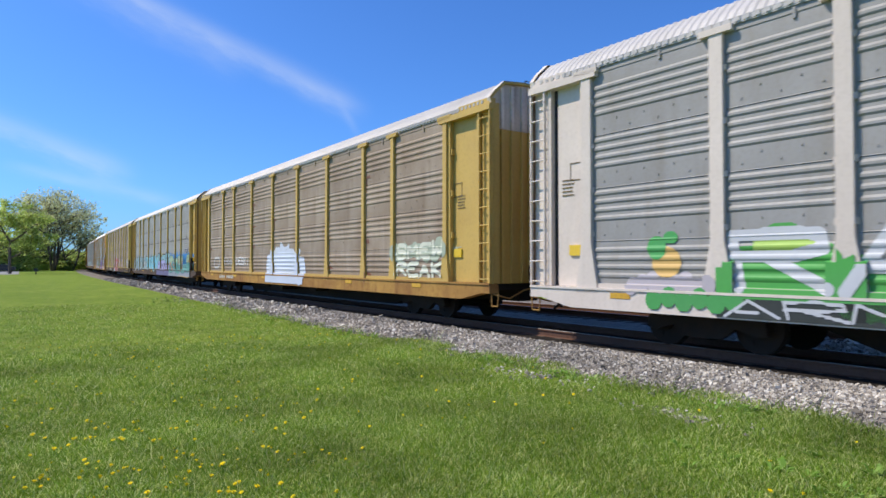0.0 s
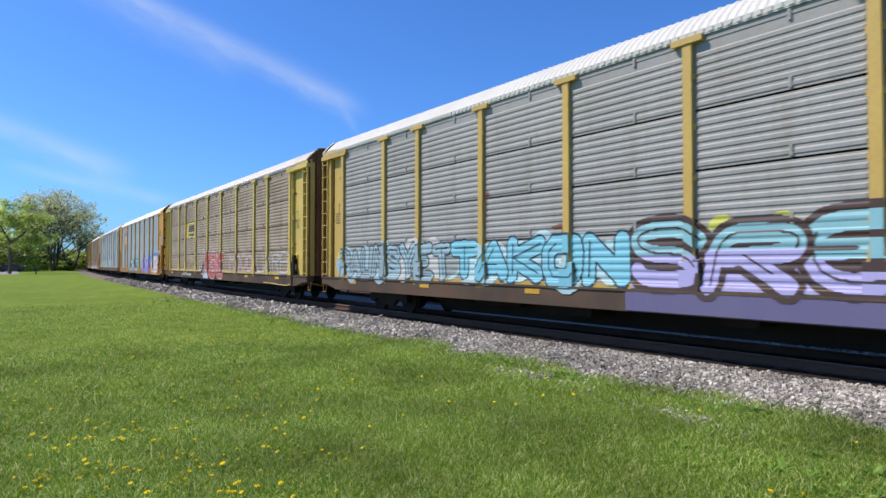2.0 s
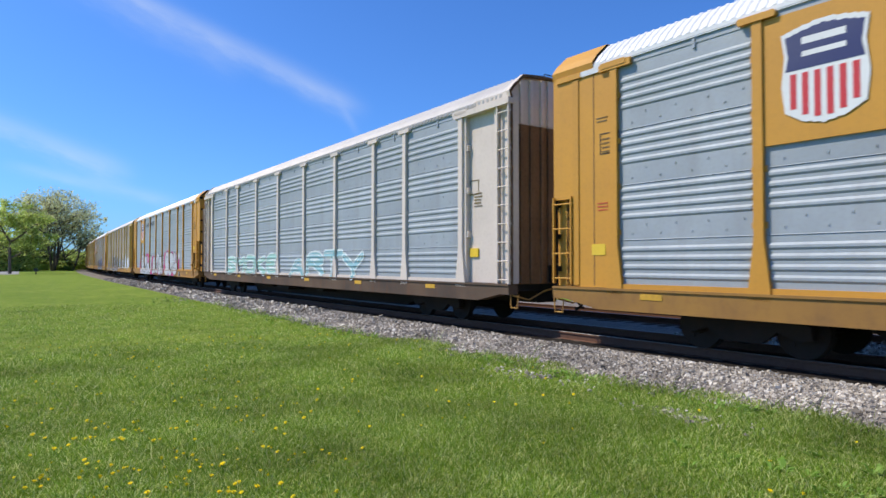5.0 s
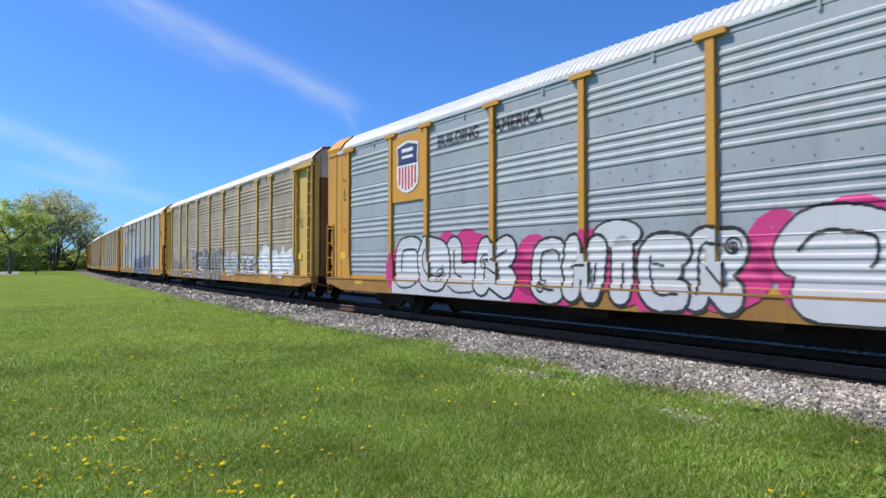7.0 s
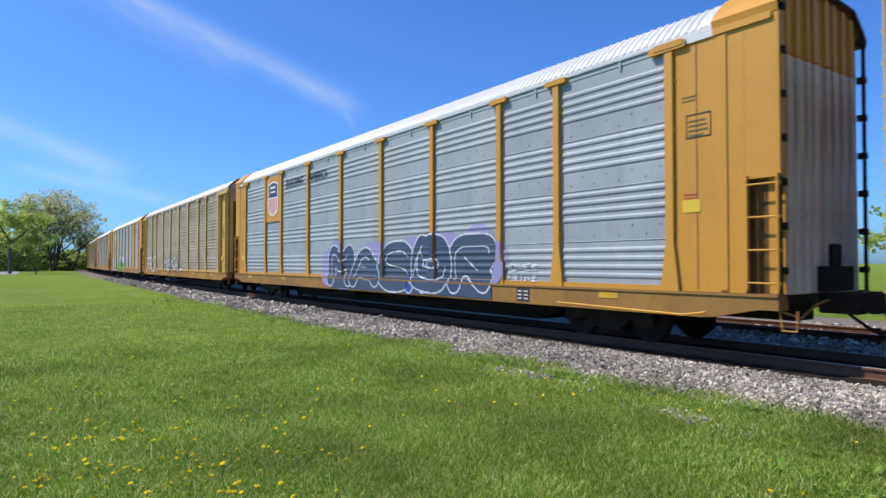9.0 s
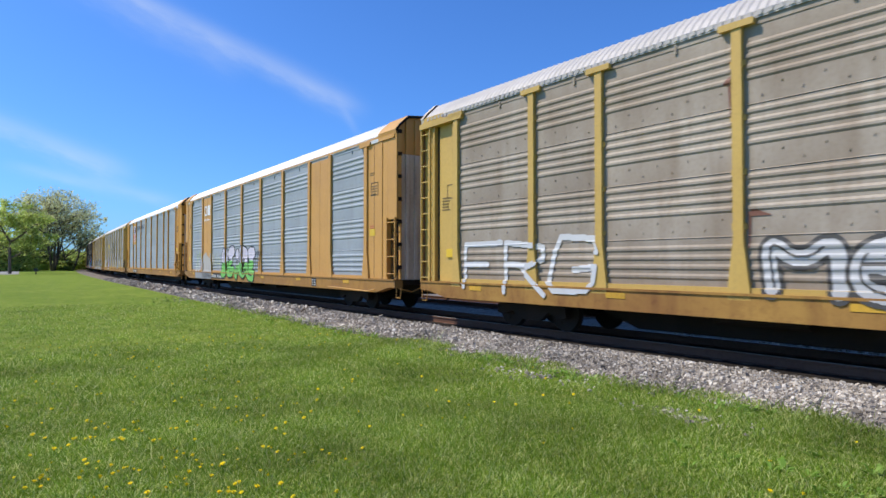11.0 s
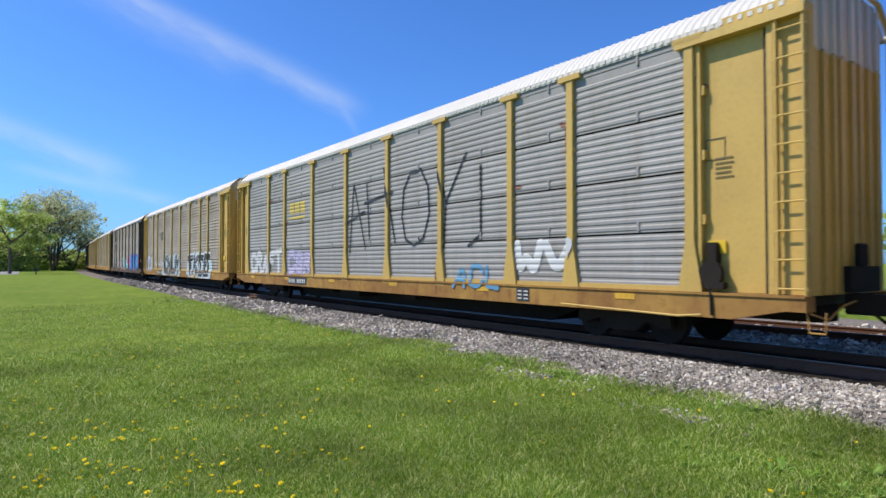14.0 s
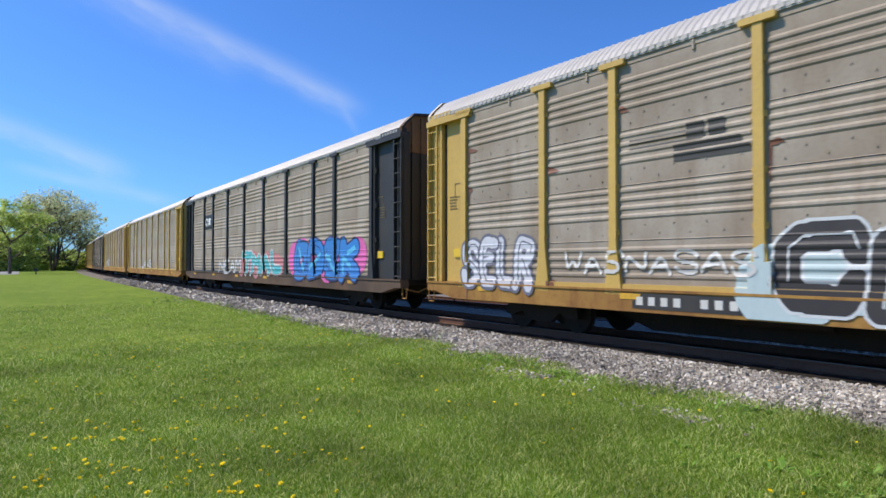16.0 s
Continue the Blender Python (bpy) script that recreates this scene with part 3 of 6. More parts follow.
    for b in range(9):
        u0, u1 = BAYS[b] + wide * 0.35, BAYS[b + 1] - wide * 0.35
        for r in range(rows):
            if b in solid:
                continue
            mat_ = look_.get("painted", {}).get((b, r), sheet)
            ob = part("sheet", sheet_mesh(kind, r, u1 - u0, -1), mat_, car)
            ob.location.x = u0 - HALF
        if b in solid:
            me = cached(("solid", round(u1 - u0, 3)), "plate", lambda g: (g.box(0, u1 - u0, -SIDE - 0.03, -SIDE + 0.05, PANEL_LOW, PANEL_HIGH), g.box((u1 - u0) / 2 - 0.012, (u1 - u0) / 2 + 0.012, -SIDE - 0.036, -SIDE, PANEL_LOW, PANEL_HIGH)))
            ob = part("plate", me, trim, car, "plain painted steel plate")
            ob.location.x = u0 - HALF
    for b in range(9):
        w = BAYS[b + 1] - BAYS[b] - wide * 1.7
        rail_me = cached(("bay_rail", round(w, 3)), "bay_rail", lambda g: g.box(0, w, -SIDE - 0.058 - (0.006 if b in solid else 0.0), -SIDE + 0.02, 0.962, 1.045, 0.01))
        part("bay_rail", rail_me, trim, car).location.x = BAYS[b] + wide * 0.85 - HALF
    def far_side(g):
        zs, ds = PROFILE[kind]
        g.add([(x, SIDE + d, z) for x in (-12.0, 12.0) for z, d in zip(zs, ds)], [(j, j + 1, len(zs) + j + 1, len(zs) + j) for j in range(len(zs) - 1)])
    part("far_side_sheets", cached(("far", kind), "far_side_sheets", far_side), sheet, car)
    flare = look_.get("flare", 2.2)
    for i, b in enumerate(BAYS):
        p = part("post", post_mesh(wide, flare, 1, -1), trim, car)
        p.location.x = b - HALF
        if look_["caps"]:
            c = part("cap", cap_mesh(-1), trim, p)
        q = part("post", post_mesh(wide, flare, 1, 1), trim, car)
        q.location.x = b - HALF
    if style != "plain":
        clip_me = cached("clip", "clip", lambda g: g.box(-0.025, 0.025, -SIDE - 0.03, -SIDE, -0.08, 0.08, 0.008))
        for b in range(9):
            x = (BAYS[b] + BAYS[b + 1]) / 2 - HALF + 0.28
            for r in range(4 if kind == "slotted" else 1):
                part("clip", clip_me, look_["panel"], car).location = (x, 0, EAVE - 0.14 - r * 0.945)
    strip_me = cached("reflector", "reflector", lambda g: g.box(0, 0.46, -SIDE - 0.095, -SIDE - 0.08, -0.05, 0.05))
    for i in range(6):
        part("reflector", strip_me, REFLECTOR, car).location = (-11.4 + i * 4.3, 0, 0.84)
    part("top_chord", cached("chord", "top_chord", lambda g: (g.box(-HALF + 0.3, HALF - 0.3, -SIDE - 0.012, -1.38, 4.86, 4.985), g.box(-HALF + 0.3, HALF - 0.3, 1.38, SIDE + 0.012, 4.86, 4.985))), sheet, car)
    # roof
    hood = 1.1 if style == "hooded" else 0.12
    part("roof", cached(("roof", hood), "roof", lambda g: roof_part(g, -HALF + hood, HALF - hood, True, 0.013 if style == "hooded" else 0.010)), roof, car, look_["roof_label"])
    for s in (-1, 1):
        part("roof_end", cached(("roof_end", hood, s), "roof_end", lambda g: roof_part(g, min(s * (HALF - hood), s * HALF), max(s * (HALF - hood), s * HALF), False)), trim if style == "hooded" else look_["hood"], car)
    part("eave_strip", cached(("eave", style), "eave_strip", lambda g: scallops(g, style != "hooded")), look_.get("eave", roof), car)
    # ends
    for s in (-1, 1):
        part("end_door", cached(("end", s), "end_door", lambda g: end_wall(g, s, 0.95, 4.42)), look_["end"], car, look_["end_label"])
        part("end_hood", cached(("hood", s), "end_hood", lambda g: end_wall(g, s, 4.424, 5.52)), look_["hood"], car)
        end_ribs(car, look_["end"], s, 0.97, 4.40)
        end_ribs(car, look_["hood"], s, 4.43, 5.5)
        def rim(g):
            ring = end_ring(s * HALF)
            for (xa, ya, za), (xb, yb, zb) in zip(ring, ring[1:]):
                g.rod((s * (HALF - 0.03), ya, za), (s * (HALF - 0.03), yb, zb), 0.035, 5)
            if style == "hooded":
                for i in range(7):
                    z = 1.25 + i * 0.62
                    for y in (-1.42, 1.42):
                        g.box(min(s * (HALF - 0.1), s * (HALF + 0.03)), max(s * (HALF - 0.1), s * (HALF + 0.03)), y - 0.06, y + 0.06, z, z + 0.1)
        part("end_rim", cached(("rim", s, style), "end_rim", rim), IRON if style == "hooded" else look_["end"], car)
        def gear(g):
            xx = s * (HALF - 0.05)
            g.box(min(xx, xx + s * 0.08), max(xx, xx + s * 0.08), 0.1, 0.4, 1.35, 1.7, 0.03)
            g.box(min(xx, xx + s * 0.1), max(xx, xx + s * 0.1), -0.3, 0.8, 0.98, 1.36)
        part("end_fittings", cached(("gear", s), "end_fittings", gear), IRON, car)
        part("roof_grab", cached(("grab", s), "roof_grab", lambda g: g.tube([(s * (HALF - 0.05), y, z) for y, z in ((-0.4, 5.49), (-0.4, 5.60), (0.1, 5.59), (0.1, 5.49))], 0.012)), IRON, car)
        side_end(car, look_, s)
    return car

STENCIL = weathered("faded_stencil_ink", (0.15, 0.10, 0.04), (0.20, 0.14, 0.06), dirt_amount=0.1, streak=0.1)
def side_end(car, look_, s):
    """The closed stretch of side at one end (s 1: leading, -1: trailing), with its ladder."""
    trim, style = look_["trim"], look_["style"]
    edge = (BAYS[-1] - HALF if s > 0 else HALF - BAYS[0]) + 0.09
    def span(g, a, b, y0, y1, z0, z1, bev=0.0):
        g.box(min(s * a, s * b), max(s * a, s * b), y0, y1, z0, z1, bev)
    if style == "hooded":
        for a, b, y0, z0, z1 in ((edge, HALF - 0.56, -SIDE - 0.03, 0.97, 4.96), (HALF - 0.556, HALF, -SIDE - 0.03, 2.62, 4.96), (HALF - 0.556, HALF, -SIDE + 0.10, 0.97, 2.616)):
            g = Geo()
            span(g, a, b, y0, -1.36, z0, z1)
            part("end_plate", g, trim, car)
        seam = Geo()
        for a in (edge + 0.42, edge + 0.90):
            span(seam, a, a + 0.022, -SIDE - 0.034, -SIDE, 1.0, 4.9)
        part("seam", seam, BROWN, car, "dark vertical joint")
        fold = Geo()
        span(fold, edge + 0.82, edge + 0.98, -SIDE - 0.05, -SIDE - 0.028, 1.0, 4.85, 0.02)
        part("pressed_rib", fold, trim, car)
        head = Geo()
        span(head, edge - 0.5, edge + 0.25, -SIDE - 0.10, -SIDE - 0.03, 4.83, 4.95, 0.015)
        span(head, edge + 0.75, HALF - 0.1, -SIDE - 0.07, -SIDE - 0.03, 4.86, 4.96, 0.015)
        part("header_bar", head, trim, car)
        strip = Geo()
        span(strip, edge + 0.25, edge + 0.75, -SIDE - 0.06, -SIDE - 0.03, 4.86, 4.96)
        part("bare_strip", strip, look_["roof"], car)
        a, b = sorted((s * (HALF - 0.52), s * (HALF - 0.03)))
        ladder(car, trim, a, b, -SIDE - 0.06, 1.12, 2.55, 0.47)
        lx = s * (edge + 0.25)
        outline = Geo()
        y = -SIDE - 0.036
        for (x0, x1, z0, z1) in ((lx - 0.02, lx + 0.44, 3.72, 3.735), (lx - 0.02, lx + 0.44, 3.36, 3.375), (lx - 0.02, lx - 0.005, 3.36, 3.735), (lx + 0.43, lx + 0.445, 3.36, 3.735)):
            outline.box(x0, x1, y - 0.003, y + 0.004, z0, z1)
        part("stencil_frame", outline, BLACK, car)
        small_bars(car, lx + HALF + 0.03, 3.39, 0.36, 0.3, 4, STENCIL, "small black stencil lines", 5)
        small_bars(car, lx + HALF - 0.1, 3.95, 0.28, 0.12, 2, STENCIL, "small black stencil lines", 6)
        small_bars(car, lx + HALF - 0.08, 2.35, 0.30, 0.18, 3, spray((0.55, 0.06, 0.03)), "small red stencil lines", 7)
        if s > 0:
            brake = Geo()
            x = HALF - 1.25
            brake.rod((x, -SIDE - 0.06, 1.45), (x, -SIDE - 0.085, 1.45), 0.20, 16)
            brake.rod((x, -SIDE - 0.10, 1.45), (x, -SIDE - 0.17, 1.45), 0.06, 8)
            brake.box(x - 0.13, x + 0.13, -SIDE - 0.16, -SIDE - 0.02, 1.55, 2.0, 0.03)
            brake.box(x - 0.5, x - 0.15, -SIDE - 0.2, -SIDE - 0.02, 1.28, 1.36, 0.01)
            brake.box(x + 0.3, x + 0.62, -SIDE - 0.22, -SIDE - 0.02, 1.10, 1.16, 0.01)
            brake.tube([(x, -SIDE - 0.12, 1.2), (x, -SIDE - 0.12, 0.72)], 0.025)
            if look_.get("brake", True):
                part("hand_brake", brake, SILL_RUST, car, "rusty orange hand brake gear")
                # No hollow here: a thin black plate paints the shade of a recess.
                well = Geo()
                well.box(x - 0.42, x + 0.42, -SIDE - 0.036, -SIDE, 1.28, 2.02)
                part("brake_well", well, SHADE, car, "flat black patch painted as recess shade behind the hand brake")
            rail_ = Geo()
            rail_.tube([(HALF - 4.6, -SIDE - 0.16, 0.66), (HALF - 1.6, -SIDE - 0.16, 0.60), (HALF - 1.2, -SIDE - 0.14, 0.66)], 0.02)
            part("grab_rail", rail_, trim, car)
    else:
        deep = look_.get("recess", 0.09)
        for a, b, y0, z1 in ((edge, edge + 0.10, -SIDE - 0.03, 4.9), (edge + 0.104, HALF - 0.70, -SIDE + deep, 4.96), (HALF - 0.46, HALF, -SIDE + 0.05, 4.96)):
            g = Geo()
            span(g, a, b, y0, -1.28, 0.97, z1)
            part("end_plate", g, trim, car)
        # Black strip added in the door gap, its colour standing for the shade.
        slot = Geo()
        span(slot, HALF - 0.696, HALF - 0.605, -SIDE + 0.20, -1.24, 0.97, 4.90)
        part("door_gap", slot, SHADE, car, "black strip as the shade in the gap beside the end door")
        sign_ = Geo()
        c_ = s * (edge + 0.30)
        for x0, x1, z0, z1 in ((c_ - 0.18, c_ + 0.18, 3.30, 3.32), (c_ - 0.18, c_ + 0.18, 2.98, 3.0), (c_ - 0.18, c_ - 0.165, 2.98, 3.32), (c_ + 0.165, c_ + 0.18, 2.98, 3.32)):
            sign_.box(x0, x1, -SIDE + deep - 0.01, -SIDE + deep + 0.004, z0, z1)
        part("stencil_frame", sign_, STENCIL, car)
        if s > 0 and look_.get("sheet") == "slotted":
            brake = Geo()
            x = edge + 0.30
            brake.rod((x, -SIDE - 0.02, 1.25), (x, -SIDE - 0.10, 1.25), 0.20, 16)
            brake.box(x - 0.09, x + 0.09, -SIDE - 0.07, -SIDE + 0.08, 1.38, 1.72, 0.03)
            brake.box(x - 0.10, x + 0.24, -SIDE - 0.12, -SIDE + 0.02, 1.02, 1.12, 0.02)
            brake.tube([(x, -SIDE - 0.10, 1.1), (x + 0.03, -SIDE - 0.12, 0.62)], 0.025)
            part("hand_brake", brake, IRON, car, "sooty black hand brake gear")
            rail_ = Geo()
            rail_.tube([(HALF - 4.9, -SIDE - 0.14, 0.64), (HALF - 2.1, -SIDE - 0.15, 0.58), (HALF - 1.7, -SIDE - 0.12, 0.62)], 0.018)
            part("brake_rod", rail_, trim, car)
        rib = Geo()
        span(rib, HALF - 0.60, HALF - 0.50, -SIDE - 0.02, -1.33, 0.97, 4.9, 0.01)
        part("corner_stay", rib, trim, car)
        head = Geo()
        span(head, edge - 0.35, HALF + 0.01, -SIDE - 0.11, -1.36, 4.80, 4.93, 0.015)
        span(head, edge + 0.5, HALF - 0.05, -SIDE - 0.05, -1.36, 4.93, 5.08, 0.015)
        part("header_bar", head, trim, car)
        a, b = sorted((s * (HALF - 0.44), s * (HALF - 0.03)))
        ladder(car, trim, a, b, -SIDE - 0.055, 1.05, 4.7, 0.40)
        for i in range(3):
            gusset = Geo()
            z = 2.0 + i * 1.0
            span(gusset, edge + 0.10, edge + 0.16, -SIDE - 0.01, -1.36, z, z + 0.16, 0.02)
            part("bracket", gusset, trim, car)
        x0 = s * (edge + 0.3) if s > 0 else s * (edge + 0.3) - 0.4
        bars = small_bars(car, x0 + HALF, 2.7, 0.36, 0.36, 5, STENCIL, "small black stencil lines", 11)
        bars.location.y = deep + 0.025
    tag_ = Geo()
    lx = s * (edge + 0.32)
    lift_ = 0.65 if style == "hooded" and s > 0 else 0.0
    tag_.box(lx - 0.17, lx + 0.17, -SIDE - 0.04 + (0.0 if style == "hooded" else look_.get("recess", 0.09)), -SIDE + (0.0 if style == "hooded" else look_.get("recess", 0.09)), 1.55 + lift_, 1.75 + lift_, 0.015)
    part("warning_plate", tag_, spray((0.75, 0.50, 0.02)), car, "small yellow warning plate")

def rect(u0, u1, z0, z1):
    return [(u0, z0), (u1, z0), (u1, z1), (u0, z1)]

def shield(car, wide):
    """A railway's shield on a plain field, as plain shapes."""
    u, z, w, h = 5.39, 3.97, 0.80, 1.40
    def ring(k):
        pts = [(-0.5, 0.42), (-0.3, 0.46), (0, 0.5), (0.3, 0.46), (0.5, 0.42), (0.46, 0.2), (0.5, -0.1), (0.46, -0.36), (0.25, -0.46), (0, -0.5), (-0.25, -0.46), (-0.46, -0.36), (-0.5, -0.1), (-0.46, 0.2)]
        return [(u + x * w * k * 1.5, z + y * h * k) for x, y in pts]
    def clip(lo, hi, k):
        return [(x, min(max(y, lo), hi)) for x, y in ring(k)]
    zone = (BAYS[1] + wide / 2, BAYS[2] - wide / 2, 3.05, 4.86)
    part("emblem_panel", Geo().box(zone[0] - HALF, zone[1] - HALF, -SIDE - 0.048, -SIDE + 0.01, 3.06, 4.855, 0.012), ORANGE, car, "plain orange-yellow panel")
    PLATES[car.name] = PLATES[car.name][:2] + (zone,)
    paint(car, [ring(1.0)], (0.72, 0.72, 0.70), 1, "ridged", wide, "emblem", "white shield emblem")
    paint(car, [clip(z + 0.06, z + 2, 0.9)], (0.02, 0.03, 0.12), 2, "ridged", wide, "emblem_field", "dark blue field")
    reds = [[(u - 0.47 + i * 0.17, z + 0.02), (u - 0.38 + i * 0.17, z + 0.02), (u - 0.38 + i * 0.17, z - (0.46, 0.56, 0.60, 0.60, 0.56, 0.46)[i]), (u - 0.47 + i * 0.17, z - (0.46, 0.56, 0.60, 0.60, 0.56, 0.46)[i])] for i in range(6)]
    paint(car, reds, (0.55, 0.03, 0.04), 2, "ridged", wide, "emblem_stripe", "red stripes")
    bars = [[(u - 0.30, zz), (u + 0.30, zz), (u + 0.30, zz + 0.085), (u - 0.30, zz + 0.085)] for zz in (z + 0.40, z + 0.22)]
    paint(car, bars, (0.72, 0.72, 0.70), 3, "ridged", wide, "emblem_bar", "white bars")

def number_bars(car, u, w, rgb, seed, dark=True):
    if dark:
        g = Geo()
        g.box(u - HALF - 0.1, u - HALF + w + 0.1, -SIDE - 0.092, -SIDE - 0.085, 0.64, 0.90)
        part("number_patch", g, BLACK, car, "black painted patch on the sill")
    g = Geo()
    for i in range(10):
        if i == 4:
            continue
        x = u - HALF + i * w / 10
        g.box(x, x + w / 19, -SIDE - 0.100, -SIDE - 0.088, 0.70, 0.84)
    part("number_mark", g, spray(rgb), car, "row of plain pale bars")

def scheme(**kw):
    base = dict(sheet="ridged", style="open", trim=YELLOW, panel=TAN, roof=ROOF_PALE, sill=SILL_RUST, end=BROWN, hood=GREY_END, wide=0.17, caps=True,
                sill_label="rusty side sill", roof_label="pale corrugated roof", end_label="grimy ribbed end door")
    base.update(kw)
    return base
UP = dict(style="hooded", trim=ORANGE, panel=ZINC, roof=ROOF_ZINC, sill=SILL_ORANGE, end=GREY_END, hood=ORANGE, wide=0.16, solid=(), sill_label="yellow side sill", end_label="grey streaked end door with dark hinges")
LOOKS = [
    (scheme(trim=WHITE, panel=ZINC_DULL, end=BROWN, sill=WHITE, wide=0.24), "white-ended autorack car with silver ridged sides and green graffiti"),
    (scheme(end=YELLOW), "yellow-ended autorack car with grimy tan ridged sides"),
    (scheme(sheet="slotted", panel=ZINC_DULL, roof=ROOF_CREAM, sill=SILL_DARK, hood=GREY_END), "yellow-ended autorack car with grey slotted sides and bright graffiti"),
    (scheme(sheet="slotted", trim=LEMON, panel=TAN, sill=SILL_DARK, hood=BROWN, painted={(2, 2): LEMON}), "yellow autorack car with brown grimy slotted sides and yellow panel"),
    (scheme(**UP), "orange-yellow autorack car with bright silver ridged sides, graffiti low down"),
    (scheme(trim=WHITE, panel=ZINC, roof=ROOF_PALE, sill=SILL_DARK, hood=WHITE), "white-posted autorack car with silver ridged sides"),
    (scheme(**UP), "orange-yellow autorack car with silver sides and pink-white graffiti"),
    (scheme(panel=TAUPE), "yellow-ended autorack car with grimy taupe sides and pale graffiti"),
    (scheme(**UP, brake=False), "orange-yellow autorack car with silver sides and dark blue graffiti"),
    (scheme(panel=TAUPE), "yellow-ended autorack car with taupe ridged sides"),
    (scheme(style="hooded", trim=PEACH, panel=ZINC, roof=ROOF_ZINC, sill=SILL_ORANGE, end=GREY_END, hood=PEACH, wide=0.20, caps=False, solid=(1, 7), brake=False, eave=PEACH, sill_label="orange side sill"), "faded orange autorack car with silver panels and white emblem"),
    (scheme(**UP), "clean orange-yellow autorack car with bright silver ridged sides"),
    (scheme(sheet="slotted", panel=ZINC_DULL, roof=ROOF_CREAM, hood=ROOF_CREAM, end=YELLOW, sill=SILL_RUST, flare=2.6), "yellow-ended autorack car with grey slotted sides, black scrawled word"),
    (scheme(panel=TAUPE, end=YELLOW, hood=WHITE), "yellow-ended autorack car with taupe sides and rust at posts"),
    (scheme(trim=BLACK, panel=TAUPE, sill=SILL_DARK, end=BLACK, hood=BROWN), "black-ended autorack car with grey-brown ridged sides"),
    (scheme(panel=TAUPE), "yellow-ended autorack car with dusty taupe sides"),
    (scheme(panel=TAN), "yellow-ended autorack car with brown-tan sides"),
    (scheme(trim=BLACK, panel=TAUPE, sill=SILL_DARK, end=BLACK), "dark-ended autorack car with grey sides"),
    (scheme(panel=TAN), "yellow-ended autorack car with tan sides, far along the train"),
    (scheme(**UP), "orange-yellow autorack car, far along the train"),
    (scheme(panel=TAUPE), "yellow-ended autorack car, far along the train"),
    (scheme(panel=TAN), "yellow-ended autorack car, far along the train"),
]
CARS = [build_car(a, b) for a, b in LOOKS]

# ---- painted marks and graffiti, car by car ----
def rust_marks(i, amount):
    car, kind, wide = CARS[i], LOOKS[i][0]["sheet"], LOOKS[i][0]["wide"]
    rnd = random.Random(900 + i)
    spots = []
    for b in BAYS:
        for g in range(4):
            if rnd.random() < amount:
                z = PANEL_LOW + g * 0.975 + rnd.uniform(-0.05, 0.25)
                s = rnd.choice((-1, 1))
                u = b + s * (wide / 2 + 0.05)
                spots.append([(u, z), (u + s * rnd.uniform(0.10, 0.42), z + rnd.uniform(0.0, 0.04)), (u + s * rnd.uniform(0.06, 0.25), z + rnd.uniform(0.07, 0.14)), (u, z + rnd.uniform(0.06, 0.16))])
                if rnd.random() < 0.4:
                    spots.append([(u, z), (u + s * 0.05, z), (u + s * 0.03, z - rnd.uniform(0.2, 0.6)), (u + s * 0.01, z - 0.5)])
    if spots:
        paint(car, spots, (0.20, 0.075, 0.04), 0, kind, wide, "rust_stain", "red-brown rust stains beside the posts")
for _i, _a in ((1, 0.35), (3, 0.35), (7, 0.3), (9, 0.2), (13, 0.45), (15, 0.2), (2, 0.1), (12, 0.15)):
    rust_marks(_i, _a)
INK, CHALK = (0.012, 0.012, 0.014), (0.55, 0.555, 0.57)
def lk(i):
    return CARS[i], LOOKS[i][0]["sheet"], LOOKS[i][0]["wide"]

c = lk(0)
paint(c[0], [disc(4.9 + 0.55 * k, 1.25 + 0.25 * math.sin(k * 1.3), 0.42 + 0.1 * math.sin(k * 2.2), 14) for k in range(14)] + [rect(4.4, 12.4, 0.9, 1.35)], (0.07, 0.34, 0.06), 0, c[1], c[2], label="green paint ground")
paint(c[0], [stroke([(5.0 + 1.9 * k, 1.62), (6.0 + 1.9 * k, 1.66)], 0.20)[0] for k in range(4)], (0.36, 0.52, 0.10), 1, c[1], c[2], label="lime paint stroke")
piece(*c, 4.6, 12.4, 0.92, 2.0, "RAKOM", CHALK, None, None, 3, heavy=0.17, label="white letters on green", sharp=True)
paint(c[0], [rect(4.4, 12.2, 0.61, 0.90)], (0.02, 0.025, 0.02), 0, c[1], c[2], label="black band on the sill")
piece(*c, 4.5, 12.0, 0.60, 0.92, "ARMKANWE", CHALK, None, None, 4, heavy=0.14, label="white scrawl on a dark band", sharp=True)
paint(c[0], [disc(3.42, 1.42, 0.30, 18, 0.85)], (0.68, 0.42, 0.12), 1, c[1], c[2], label="plain orange paint blob")
paint(c[0], [disc(3.22, 1.66, 0.20, 14), disc(3.50, 1.82, 0.15, 12, 0.7)], (0.06, 0.36, 0.08), 2, c[1], c[2], label="plain green paint blob")
paint(c[0], [disc(2.7 + 0.22 * i, 1.02 + 0.05 * (i % 3), 0.16, 12) for i in range(8)], (0.45, 0.40, 0.42), 0, c[1], c[2], label="pale spray mist")
paint(c[0], [disc(3.2 + 0.3 * i, 0.80 + 0.06 * (i % 2), 0.17, 12) for i in range(6)], (0.06, 0.30, 0.07), 1, c[1], c[2], label="green paint on the sill")
c = lk(1)
